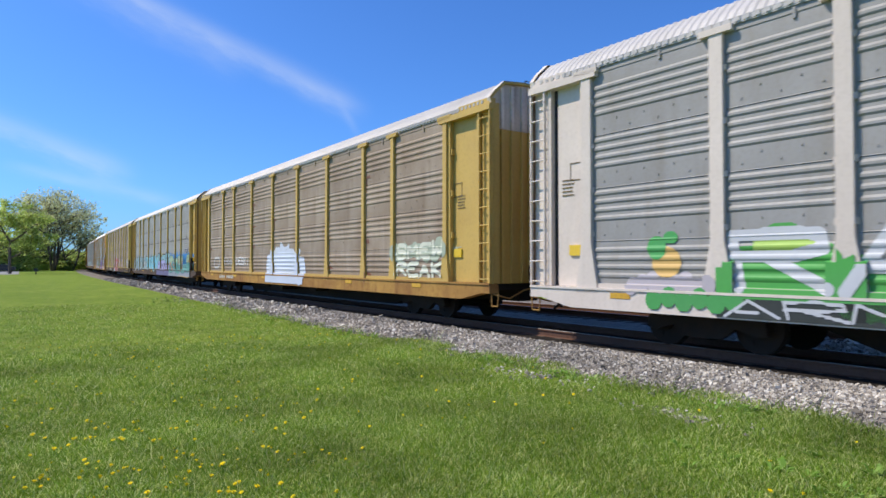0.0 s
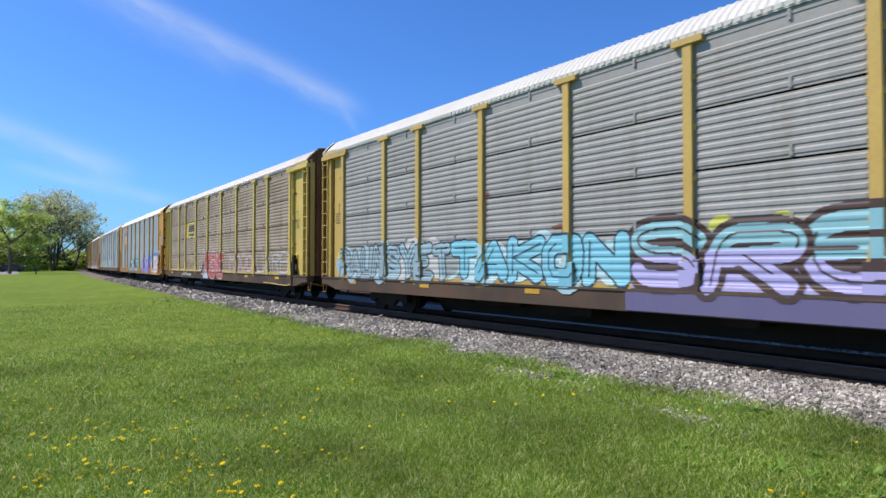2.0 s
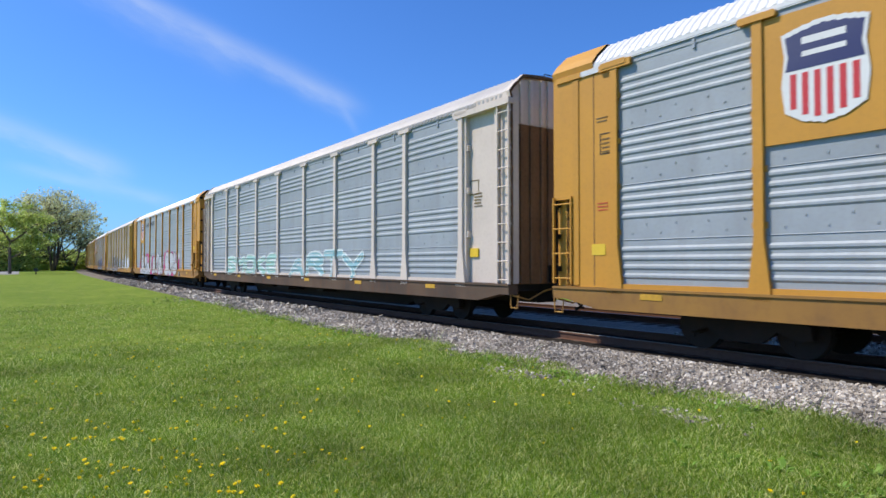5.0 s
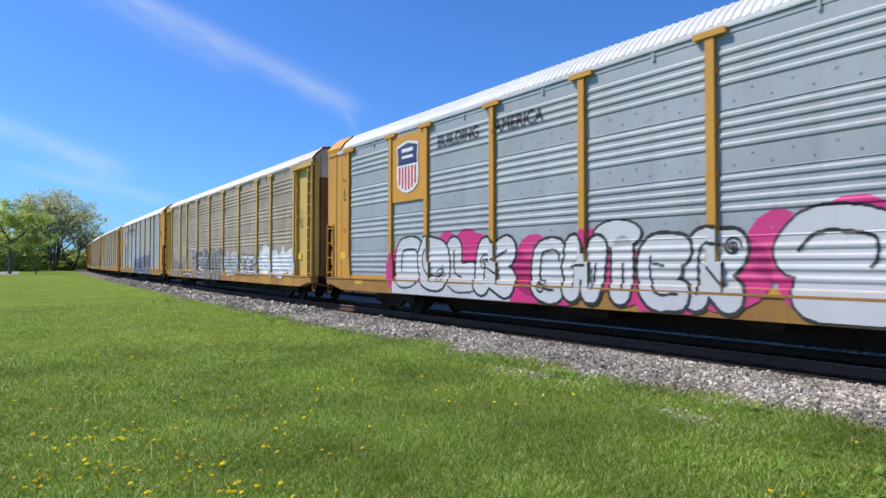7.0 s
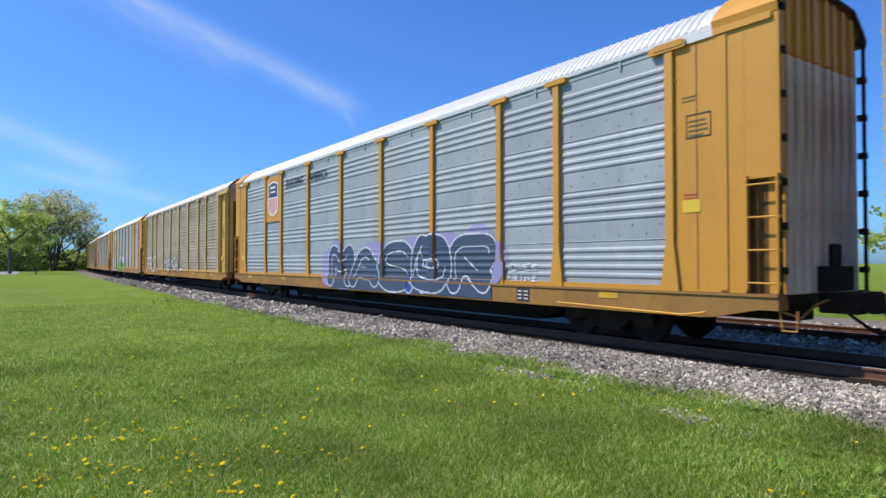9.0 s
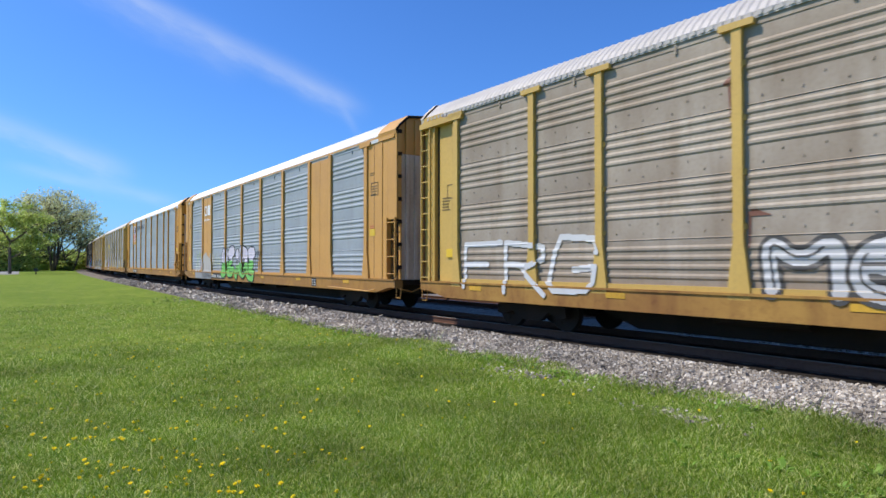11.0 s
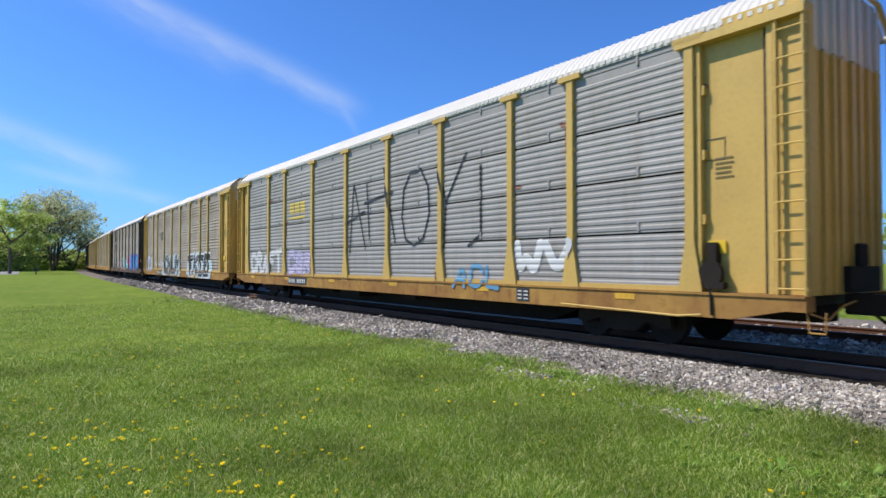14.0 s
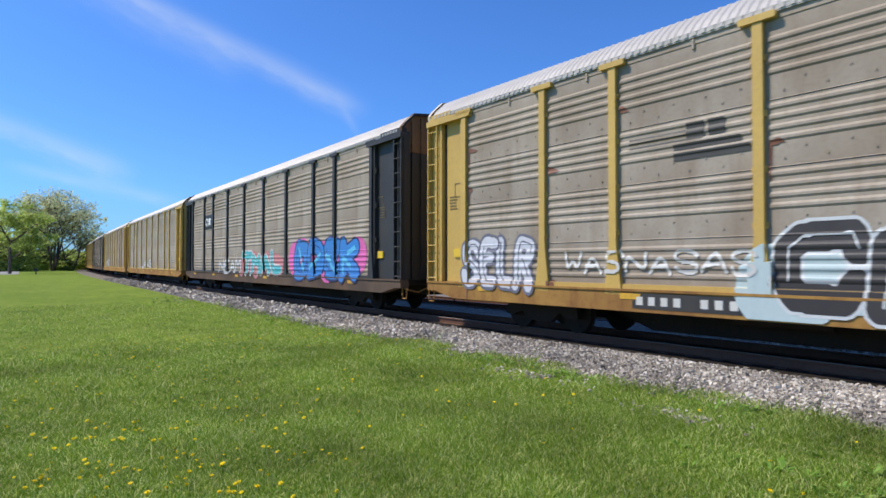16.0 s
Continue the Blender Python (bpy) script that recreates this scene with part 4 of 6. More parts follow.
paint(c[0], [disc(11.75 + 0.5 * i, 1.15 + 0.42 * math.sin(0.42 * i + 0.25), 0.50, 16, 1.05) for i in range(8)] + [rect(11.3, 15.6, 0.65, 1.25)] + [disc(11.5 + 0.5 * i + 0.1 * math.sin(i * 4.7), 1.58 + 0.42 * math.sin(0.38 * i + 0.1) + 0.1 * math.sin(i * 2.9), 0.15 + 0.06 * math.sin(i * 7.1), 9) for i in range(9)], (0.60, 0.64, 0.72), 0, c[1], c[2], label="pale blue-white paint cloud")
piece(*c, 22.7, 25.2, 1.48, 2.0, "SMEW", (0.66, 0.66, 0.52), None, (0.40, 0.44, 0.32), 8, heavy=0.22, label="pale cream letters")
piece(*c, 22.7, 25.2, 1.02, 1.5, "REAK", (0.66, 0.66, 0.52), None, None, 10, heavy=0.22, label="pale cream letters")
piece(*c, 6.7, 8.8, 1.30, 1.72, "DESKI", (0.62, 0.60, 0.56), None, None, 9, heavy=0.18, label="white letters")
piece(*c, 4.6, 6.3, 1.30, 1.70, "FRAM", (0.46, 0.43, 0.39), None, None, 11, heavy=0.16, label="faded white letters")
piece(*c, 2.6, 3.8, 1.15, 1.75, "O", (0.50, 0.48, 0.44), None, None, 15, heavy=0.16, label="faded white ring")
number_bars(c[0], 4.0, 2.6, (0.6, 0.58, 0.5), 1, False)
c = lk(2)
piece(*c, 1.3, 4.5, 0.95, 1.92, "PAUM", (0.30, 0.38, 0.40), (0.03, 0.05, 0.06), (0.36, 0.50, 0.54), 12, heavy=0.30, label="grey-aqua letters", edge=0.09, sharp=True)
piece(*c, 4.5, 7.9, 0.95, 1.95, "SYET", (0.30, 0.42, 0.46), (0.03, 0.05, 0.06), (0.52, 0.50, 0.46), 13, heavy=0.30, label="grey-aqua letters", edge=0.09, sharp=True)
piece(*c, 7.9, 13.6, 0.97, 1.98, "TAKON", (0.20, 0.52, 0.62), (0.02, 0.06, 0.09), (0.42, 0.60, 0.62), 16, heavy=0.34, label="aqua block letters", edge=0.08, sharp=True)
paint(c[0], [rect(13.7, 18.6, 0.98, 1.5)], (0.44, 0.40, 0.68), 0, c[1], c[2], label="lilac paint ground")
paint(c[0], [rect(13.9, 18.6, 1.5, 1.96)] + [disc(14.0 + 0.5 * i, 1.90, 0.2 + 0.06 * math.sin(i * 2.7), 10) for i in range(10)], (0.60, 0.58, 0.10), 0, c[1], c[2], label="yellow paint edge")
paint(c[0], [rect(15.3, 18.5, 1.45, 1.92)], (0.24, 0.50, 0.54), 0.5, c[1], c[2], label="aqua paint ground")
paint(c[0], [rect(13.6, 18.6, 0.61, 0.95)], (0.13, 0.11, 0.22), 1, c[1], c[2], label="dark violet paint on the sill")
piece(*c, 13.6, 18.4, 0.95, 2.10, "SRE", (0.26, 0.50, 0.54), (0.06, 0.03, 0.025), None, 14, heavy=0.24, label="aqua and lilac letters with dark brown edges", edge=0.22, low=(0.44, 0.40, 0.68))
paint(c[0], [rect(18.2, 25.9, 1.35, 1.96)] + [disc(18.5 + 0.62 * i + 0.2 * math.sin(i * 5.1), 1.88 + 0.06 * math.sin(i * 3.3), 0.20 + 0.08 * math.sin(i * 2.3), 10) for i in range(12)], (0.04, 0.24, 0.58), 0, c[1], c[2], label="bright blue paint band")
piece(*c, 18.4, 25.6, 0.80, 1.95, "EMOLS", (0.36, 0.46, 0.26), (0.03, 0.07, 0.10), (0.12, 0.32, 0.30), 17, heavy=0.30, shine=(0.55, 0.16, 0.08), label="green letters with red highlights", edge=0.08, low=(0.10, 0.30, 0.24))
piece(*c, 23.6, 25.0, 2.05, 2.35, "AUE", (0.05, 0.06, 0.14), None, None, 21, heavy=0.12, label="thin dark blue tag")
paint(c[0], [rect(18.6, 25.6, 0.61, 0.9)], (0.28, 0.29, 0.33), 1, c[1], c[2], label="silver paint on the sill")
c = lk(3)
blocks = [rect(7.1, 8.65, 3.02, 3.12), rect(7.16, 7.6, 3.24, 3.62), rect(7.68, 8.1, 3.24, 3.62), rect(8.18, 8.62, 3.24, 3.62)]
paint(c[0], blocks, (0.06, 0.055, 0.05), 1, c[1], c[2], "emblem", "worn dark railway emblem as plain blocks")
piece(*c, 9.95, 10.8, 1.32, 1.65, "HOSS", CHALK, None, None, 23, heavy=0.15, label="white tag")
piece(*c, 9.95, 10.8, 1.02, 1.34, "WEAK", CHALK, None, None, 24, heavy=0.15, label="white tag")
piece(*c, 10.85, 11.35, 1.95, 2.22, "SU", (0.62, 0.62, 0.64), None, None, 29, heavy=0.16, label="white tag")
paint(c[0], [disc(11.9, 1.55, 0.62, 18, 0.9), rect(11.3, 12.4, 0.62, 1.3)], (0.42, 0.56, 0.62), 0, c[1], c[2], label="pale blue paint shape")
piece(*c, 11.2, 15.5, 0.66, 2.05, "RSE", (0.48, 0.08, 0.06), (0.58, 0.60, 0.64), None, 25, heavy=0.26, label="red letters with pale edges", edge=0.07)
piece(*c, 4.6, 6.2, 1.15, 1.62, "ESN", (0.42, 0.32, 0.09), None, None, 26, heavy=0.10, label="faded yellow scrawl")
piece(*c, 6.6, 9.2, 1.10, 1.62, "LAND", (0.40, 0.30, 0.10), None, None, 22, heavy=0.09, label="faded yellow scrawl")
paint(c[0], [stroke([(2.0, 1.80), (6.2, 1.86)], 0.06)[0], stroke([(6.6, 1.62), (7.3, 1.2)], 0.07)[0]], (0.36, 0.12, 0.08), 0, c[1], c[2], label="faded red spray line")
piece(*c, 16.5, 20.5, 1.0, 1.9, "MOOD", (0.46, 0.33, 0.29), None, None, 27, heavy=0.22, label="faded pink letters")
piece(*c, 21.0, 25.2, 1.0, 1.9, "UARB", (0.44, 0.40, 0.37), None, None, 28, heavy=0.12, label="faded white letters")
paint(c[0], [disc(10.75 + 0.12 * i, 1.08 + 0.06 * i, 0.22, 10) for i in range(6)], (0.05, 0.045, 0.045), 0, c[1], c[2], label="black spray mist")
number_bars(c[0], 5.7, 2.6, (0.62, 0.60, 0.55), 2)
c = lk(4)
shield(c[0], c[2])
piece(*c, 8.2, 14.3, 0.75, 1.78, "IONALZ", (0.62, 0.62, 0.66), (0.03, 0.05, 0.16), (0.05, 0.28, 0.24), 31, heavy=0.20, label="white letters on teal", edge=0.07)
piece(*c, 17.0, 20.8, 0.70, 1.85, "PITES", (0.20, 0.16, 0.58), (0.70, 0.62, 0.70), (0.24, 0.20, 0.62), 33, heavy=0.44, label="violet letters with pale outlines", edge=0.09)
paint(c[0], [rect(20.3, 22.4, 1.62, 2.0), rect(22.3, 25.4, 1.8, 2.18)] + [disc(20.5 + 0.5 * i + 0.2 * math.sin(i * 5.1), 1.95 + 0.02 * i, 0.12 + 0.05 * math.sin(i * 2.3), 10) for i in range(10)], (0.05, 0.26, 0.58), 0, c[1], c[2], label="blue paint band")
paint(c[0], [disc(21.9, 1.42, 0.34, 14, 0.7)], (0.60, 0.62, 0.70), 1, c[1], c[2], label="pale paint blob")
piece(*c, 22.3, 25.5, 0.66, 2.02, "YESP", (0.60, 0.64, 0.72), (0.62, 0.20, 0.08), (0.62, 0.22, 0.09), 35, heavy=0.46, label="pale letters with orange outlines", edge=0.10)
paint(c[0], [disc(25.5, 2.22, 0.36, 16, 0.62)], (0.05, 0.22, 0.55), 1, c[1], c[2], label="blue paint ring")
paint(c[0], [disc(25.5, 2.22, 0.28, 16, 0.6)], (0.62, 0.66, 0.74), 2, c[1], c[2], label="pale paint blob")
piece(*c, 25.6, 26.35, 2.40, 2.85, "SAO", CHALK, None, None, 36, heavy=0.12, label="white tag")
piece(*c, 26.1, 26.75, 3.05, 3.40, "EK", (0.08, 0.36, 0.75), None, None, 37, heavy=0.2, label="light blue tag")
piece(*c, 26.2, 26.8, 2.72, 3.05, "RA", (0.08, 0.36, 0.75), None, None, 38, heavy=0.2, label="light blue tag")
c = lk(5)
piece(*c, 4.5, 12.0, 0.95, 1.8, "SMOKE", (0.30, 0.52, 0.46), (0.60, 0.66, 0.64), None, 41, heavy=0.22, label="teal letters")
piece(*c, 13.5, 20.0, 0.95, 1.8, "ARTY", (0.24, 0.44, 0.48), (0.60, 0.66, 0.64), None, 42, heavy=0.22, label="teal letters")
c = lk(6)
shield(c[0], c[2])
PINK = (0.56, 0.02, 0.18)
piece(*c, 4.7, 9.9, 0.70, 2.02, "COLK", CHALK, INK, PINK, 51, heavy=0.50, label="white bubble letters with black outlines on pink", edge=0.12)
paint(c[0], [rect(4.6, 9.9, 0.61, 0.92)], (0.52, 0.53, 0.56), 1, c[1], c[2], label="silver paint on the sill")
paint(c[0], [rect(9.9, 10.8, 0.61, 1.5)], PINK, 0, c[1], c[2], label="pink paint ground")
paint(c[0], [disc(12.9, 1.92, 0.62, 18, 0.45)], INK, 1, c[1], c[2], label="black outline")
paint(c[0], [disc(12.9, 1.92, 0.56, 18, 0.42)], CHALK, 2, c[1], c[2], label="white paint blob")
piece(*c, 10.6, 15.4, 0.64, 1.98, "GHIER", CHALK, INK, PINK, 53, heavy=0.50, label="white bubble letters with black outlines on pink", edge=0.13)
piece(*c, 16.0, 20.8, 0.64, 2.15, "2OU", CHALK, INK, PINK, 54, heavy=0.46, label="white bubble letters with black outlines on pink", edge=0.09)
paint(c[0], [disc(21.0, 1.86, 0.34, 16, 0.6)], CHALK, 1, c[1], c[2], label="white paint blob")
word(c[0], "BUILDING", 6.85, 4.28, 0.28, (0.03, 0.03, 0.04), c[1], c[2])
word(c[0], "AMERICA", 9.25, 4.28, 0.28, (0.03, 0.03, 0.04), c[1], c[2])
c = lk(7)
piece(*c, 1.8, 5.8, 0.66, 1.75, "GUAN", (0.20, 0.185, 0.17), (0.34, 0.32, 0.31), None, 60, heavy=0.26, label="faded grey letters", edge=0.06)
paint(c[0], [rect(8.6, 14.6, 0.62, 1.9)] + [disc(8.9 + 0.5 * i, 1.85 + 0.12 * math.sin(i * 1.9), 0.26, 9) for i in range(12)], (0.085, 0.08, 0.08), 0, c[1], c[2], label="charcoal paint ground")
piece(*c, 7.7, 14.8, 0.66, 2.2, "KEWAY", (0.10, 0.095, 0.09), (0.66, 0.58, 0.58), None, 61, heavy=0.26, label="charcoal letters with white outlines", edge=0.11, sharp=True)
number_bars(c[0], 5.6, 2.2, (0.62, 0.60, 0.55), 7)
piece(*c, 14.9, 17.4, 0.9, 1.9, "NUB", (0.22, 0.24, 0.27), (0.58, 0.60, 0.64), None, 62, heavy=0.24, label="grey letters with pale outlines")
piece(*c, 17.6, 20.9, 0.92, 1.8, "NOEK", CHALK, (0.10, 0.09, 0.08), None, 63, heavy=0.2, label="white letters", sharp=True)
piece(*c, 21.3, 25.2, 0.9, 2.05, "SAK", (0.66, 0.66, 0.66), None, (0.50, 0.54, 0.62), 64, heavy=0.26, label="white letters")
c = lk(8)
shield(c[0], c[2])
NAVY = (0.035, 0.06, 0.12)
paint(c[0], [rect(11.3, 20.4, 0.62, 1.45)], NAVY, 0.5, c[1], c[2], label="navy paint ground")
piece(*c, 11.1, 20.4, 0.66, 2.12, "MASOR", NAVY, (0.64, 0.66, 0.74), (0.30, 0.27, 0.50), 71, heavy=0.40, label="navy letters with white outlines", edge=0.08)
piece(*c, 16.55, 17.55, 0.64, 2.2, "A", (0.02, 0.07, 0.36), (0.64, 0.66, 0.74), None, 74, heavy=0.40, label="bright blue letter with a white outline", edge=0.08)
piece(*c, 20.8, 21.9, 1.22, 1.42, "NOWES", CHALK, None, None, 72, heavy=0.2, label="white tag")
piece(*c, 20.85, 21.9, 1.0, 1.2, "PRINE", CHALK, None, None, 73, heavy=0.2, label="white tag")
word(c[0], "BUILDING", 6.85, 4.28, 0.28, (0.03, 0.03, 0.04), c[1], c[2])
word(c[0], "AMERICA", 9.25, 4.28, 0.28, (0.03, 0.03, 0.04), c[1], c[2])
c = lk(9)
piece(*c, 1.9, 6.4, 0.75, 1.95, "FRG", (0.60, 0.60, 0.60), None, None, 81, heavy=0.10, label="thin white letters", sharp=True)
piece(*c, 9.5, 16.0, 0.9, 1.9, "MEKAL", (0.50, 0.50, 0.50), (0.06, 0.055, 0.05), None, 82, heavy=0.22, label="grey letters")
c = lk(10)
mark = stroke([(5.30, 3.98), (4.96, 3.98), (4.88, 4.04), (4.88, 4.36), (4.96, 4.42), (5.30, 4.42), (5.30, 3.98)], 0.11) + [rect(5.50, 6.06, 3.93, 4.47)]
paint(c[0], mark, (0.78, 0.78, 0.78), 0, c[1], c[2], "emblem", "white railway emblem as plain strokes")
paint(c[0], [rect(4.8 + 0.13 * i, 4.89 + 0.13 * i, 3.66, 3.76) for i in range(9) if i not in (3, 6)], (0.78, 0.78, 0.78), 0, c[1], c[2], "emblem_bar", "row of plain white bars")
paint(c[0], [disc(4.75 + 0.42 * i, 1.45 + 0.16 * math.sin(i * 1.7), 0.40, 14) for i in range(5)] + [rect(4.5, 6.6, 0.62, 1.4)], (0.44, 0.41, 0.37), 0, c[1], c[2], label="grey painted-over patch")
paint(c[0], [disc(2.95, 1.15, 0.28, 14, 0.8), disc(3.6, 1.25, 0.3, 12)], (0.46, 0.48, 0.50), 0, c[1], c[2], label="pale spray mist")
paint(c[0], [rect(2.9, 6.6, 0.61, 0.92)], (0.30, 0.30, 0.30), 0, c[1], c[2], label="grey paint on the sill")
piece(*c, 2.8, 4.5, 1.1, 2.1, "XY", (0.42, 0.52, 0.18), None, None, 90, heavy=0.06, label="thin lime lines")
piece(*c, 6.6, 8.3, 1.1, 1.95, "WA", (0.50, 0.52, 0.30), None, None, 92, heavy=0.05, label="thin lime lines")
piece(*c, 8.5, 14.0, 0.70, 2.15, "SEIOE", (0.60, 0.56, 0.64), INK, None, 91, heavy=0.44, label="pale letters with heavy black outlines", edge=0.13, low=(0.17, 0.50, 0.09))
paint(c[0], [rect(8.7, 14.0, 0.90, 1.12)], (0.17, 0.50, 0.09), 0, c[1], c[2], label="bright green lower fill")
piece(*c, 14.1, 15.1, 1.15, 1.95, "EUT", (0.10, 0.10, 0.11), None, None, 93, heavy=0.18, label="black tag")
number_bars(c[0], 6.7, 2.4, (0.62, 0.60, 0.55), 3)
c = lk(11)
shield(c[0], c[2])
word(c[0], "BUILDING", 6.85, 4.28, 0.28, (0.03, 0.03, 0.04), c[1], c[2])
word(c[0], "AMERICA", 9.25, 4.28, 0.28, (0.03, 0.03, 0.04), c[1], c[2])
number_bars(c[0], 4.9, 2.2, (0.62, 0.60, 0.55), 4)
c = lk(12)
strokes = []
for pts in ([(12.35, 1.75), (12.62, 3.45), (12.66, 3.45), (13.45, 1.85)], [(12.15, 2.5), (13.4, 2.75)], [(13.55, 3.45), (13.75, 1.95)], [(14.65, 3.7), (15.35, 1.95)], [(13.4, 2.95), (15.2, 3.1)],
            [(16.6, 3.45), (16.2, 3.45), (15.85, 3.1), (15.75, 2.5), (15.95, 2.0), (16.4, 1.85), (16.9, 2.0), (17.2, 2.5), (17.15, 3.1), (16.75, 3.5)],
            [(17.6, 3.5), (18.0, 2.7), (18.9, 3.6)], [(18.0, 2.7), (17.9, 1.8)], [(19.5, 3.3), (19.5, 2.0), (19.0, 1.8)]):
    strokes += stroke([(x, 1.75 + (z - 1.75) * 1.2) for x, z in pts], 0.085)
paint(c[0], strokes, INK, 1, c[1], c[2], "scrawl", "the word AHOY in black spray paint")
logo = [rect(6.85, 8.45, 3.02, 3.13), rect(6.85, 7.3, 3.24, 3.64), rect(7.42, 7.87, 3.24, 3.64), rect(7.99, 8.44, 3.24, 3.64)]
paint(c[0], logo, (0.58, 0.42, 0.06), 0, c[1], c[2], "emblem", "yellow railway emblem as plain blocks")
piece(*c, 6.7, 9.1, 1.05, 1.9, "CSR", (0.50, 0.44, 0.58), (0.26, 0.24, 0.36), None, 101, heavy=0.26, label="lilac letters")
piece(*c, 2.0, 6.0, 0.95, 1.95, "CRAFT", (0.58, 0.57, 0.55), None, None, 102, heavy=0.3, label="faded white letters")
piece(*c, 18.4, 20.3, 0.80, 1.45, "ACL", (0.10, 0.28, 0.44), None, None, 103, heavy=0.16, label="thin blue letters")
piece(*c, 20.7, 22.6, 1.05, 1.9, "WV", (0.62, 0.62, 0.60), None, None, 104, heavy=0.28, label="white tag")
number_bars(c[0], 7.0, 1.7, (0.62, 0.60, 0.55), 5)
c = lk(13)
piece(*c, 1.6, 4.1, 0.85, 1.97, "SELR", (0.60, 0.60, 0.64), (0.14, 0.14, 0.18), None, 111, heavy=0.38, label="white bubble letters with grey outlines")
piece(*c, 5.0, 9.2, 1.2, 1.65, "WASNASAS", (0.62, 0.60, 0.56), None, None, 112, heavy=0.14, label="white scrawl")
piece(*c, 9.4, 14.7, 0.66, 1.98, "CNUM", (0.035, 0.03, 0.03), (0.60, 0.62, 0.62), (0.46, 0.56, 0.56), 113, heavy=0.30, label="black letters with white outlines on pale teal", edge=0.10, sharp=True)
piece(*c, 17.5, 23.0, 0.66, 1.98, "TKOE", (0.02, 0.02, 0.02), (0.62, 0.64, 0.64), (0.46, 0.58, 0.62), 114, heavy=0.26, label="black letters with white outlines on pale blue", edge=0.20, sharp=True)
logo = [rect(6.70, 8.2, 3.50 - 0.07 * i, 3.53 - 0.07 * i) for i in range(3)] + [rect(7.65, 8.9, 3.22, 3.32), rect(7.65, 9.05, 3.06, 3.16)]
logo += [rect(7.9, 8.25, 3.38, 3.62), rect(8.32, 8.62, 3.38, 3.62)]
paint(c[0], logo, (0.05, 0.045, 0.04), 0, c[1], c[2], "emblem", "worn black railway emblem as plain bars")
number_bars(c[0], 6.9, 2.6, (0.62, 0.60, 0.55), 6)
c = lk(14)
piece(*c, 11.9, 17.2, 0.9, 1.95, "TMAL", (0.06, 0.40, 0.42), (0.60, 0.60, 0.58), (0.50, 0.18, 0.18), 121, heavy=0.3, label="teal letters on dull red")
piece(*c, 18.7, 24.4, 0.85, 2.3, "ODEK", (0.03, 0.20, 0.55), (0.02, 0.03, 0.12), (0.66, 0.12, 0.36), 122, heavy=0.36, shine=(0.10, 0.45, 0.70), label="blue letters on pink")
piece(*c, 7.6, 11.6, 0.9, 1.75, "NEAM", (0.58, 0.57, 0.55), None, None, 123, heavy=0.16, label="white scrawl")
mark = stroke([(5.10, 3.44), (4.75, 3.44), (4.72, 3.74), (5.10, 3.74), (5.10, 3.44)], 0.09) + [rect(5.25, 5.75, 3.40, 3.78)]
paint(c[0], [rect(4.5, 6.1, 3.2, 3.95)], INK, 0, c[1], c[2], "emblem_field", "black square field")
paint(c[0], mark, (0.74, 0.74, 0.74), 1, c[1], c[2], "emblem", "white railway emblem as plain strokes")
c = lk(15)
piece(*c, 9.0, 15.0, 1.0, 1.7, "LAWS", (0.60, 0.60, 0.58), None, None, 131, heavy=0.2, label="white tags")
c = lk(16)
piece(*c, 3.0, 8.0, 1.0, 2.0, "MARO", (0.60, 0.60, 0.58), None, None, 132, heavy=0.26, label="white letters")

def data_panel(i, u, w=0.42):
    """A black stencil panel on the sill, with plain pale bars."""
    plate = part("data_panel", Geo().box(u - HALF, u - HALF + w, -SIDE - 0.096, -SIDE - 0.084, 0.63, 0.90), BLACK, CARS[i], "black stencil panel with pale bars")
    for k in range(2):
        for row in range(3):
            x = u - HALF + 0.04 + k * w / 2
            part("bar", Geo().box(x, x + w / 2 - 0.08, -SIDE - 0.101, -SIDE - 0.094, 0.67 + row * 0.075, 0.70 + row * 0.075), spray((0.6, 0.58, 0.52)), plate)
for _i, _u in ((12, 20.9), (13, 21.9), (8, 21.3), (4, 20.8), (6, 21.3), (10, 21.0), (2, 24.3)):
    data_panel(_i, _u)
part("owner_plate", Geo().box(18.1 - HALF, 19.4 - HALF, -SIDE - 0.094, -SIDE - 0.084, 0.61, 0.90), LEMON, CARS[13], "yellow panel on the sill")
for _k in range(3):
    part("owner_bar", Geo().box(18.35 - HALF + 0.28 * _k, 18.55 - HALF + 0.28 * _k, -SIDE - 0.100, -SIDE - 0.092, 0.70, 0.84), spray((0.30, 0.05, 0.03)), CARS[13], "dull red plain bar")
def new_roof_sheet(g):
    roof_part(g, 14.6 - HALF, 16.1 - HALF, True, 0.012)
    g.v = [(x, y * 1.006, z + 0.012) for x, y, z in g.v]
part("roof_sheet", cached("new_roof", "roof_sheet", new_roof_sheet), weathered("fresh_white_roof_paint", (0.80, 0.80, 0.78), (0.76, 0.76, 0.74), dirt_amount=0.05, streak=0.05), CARS[13], "clean white replacement roof sheet")

# ---- car bodies brought to their full height of six metres over the rails ----
TALL = 1.095
def raise_bodies():
    done = set()
    for car in CARS:
        for ob in car.children_recursive:
            if ob.name.startswith(("truck", "wheelset")):
                continue
            ob.location.z *= TALL
            if ob.data.name not in done:
                done.add(ob.data.name)
                ob.data.transform(Matrix.Diagonal((1, 1, TALL, 1)))
raise_bodies()

# ---- ground, track and lawn ----
_P = np.array([LINE[i][:2] for i in range(-120, 700)])
_S = np.array([i * STEP for i in range(-120, 700)])
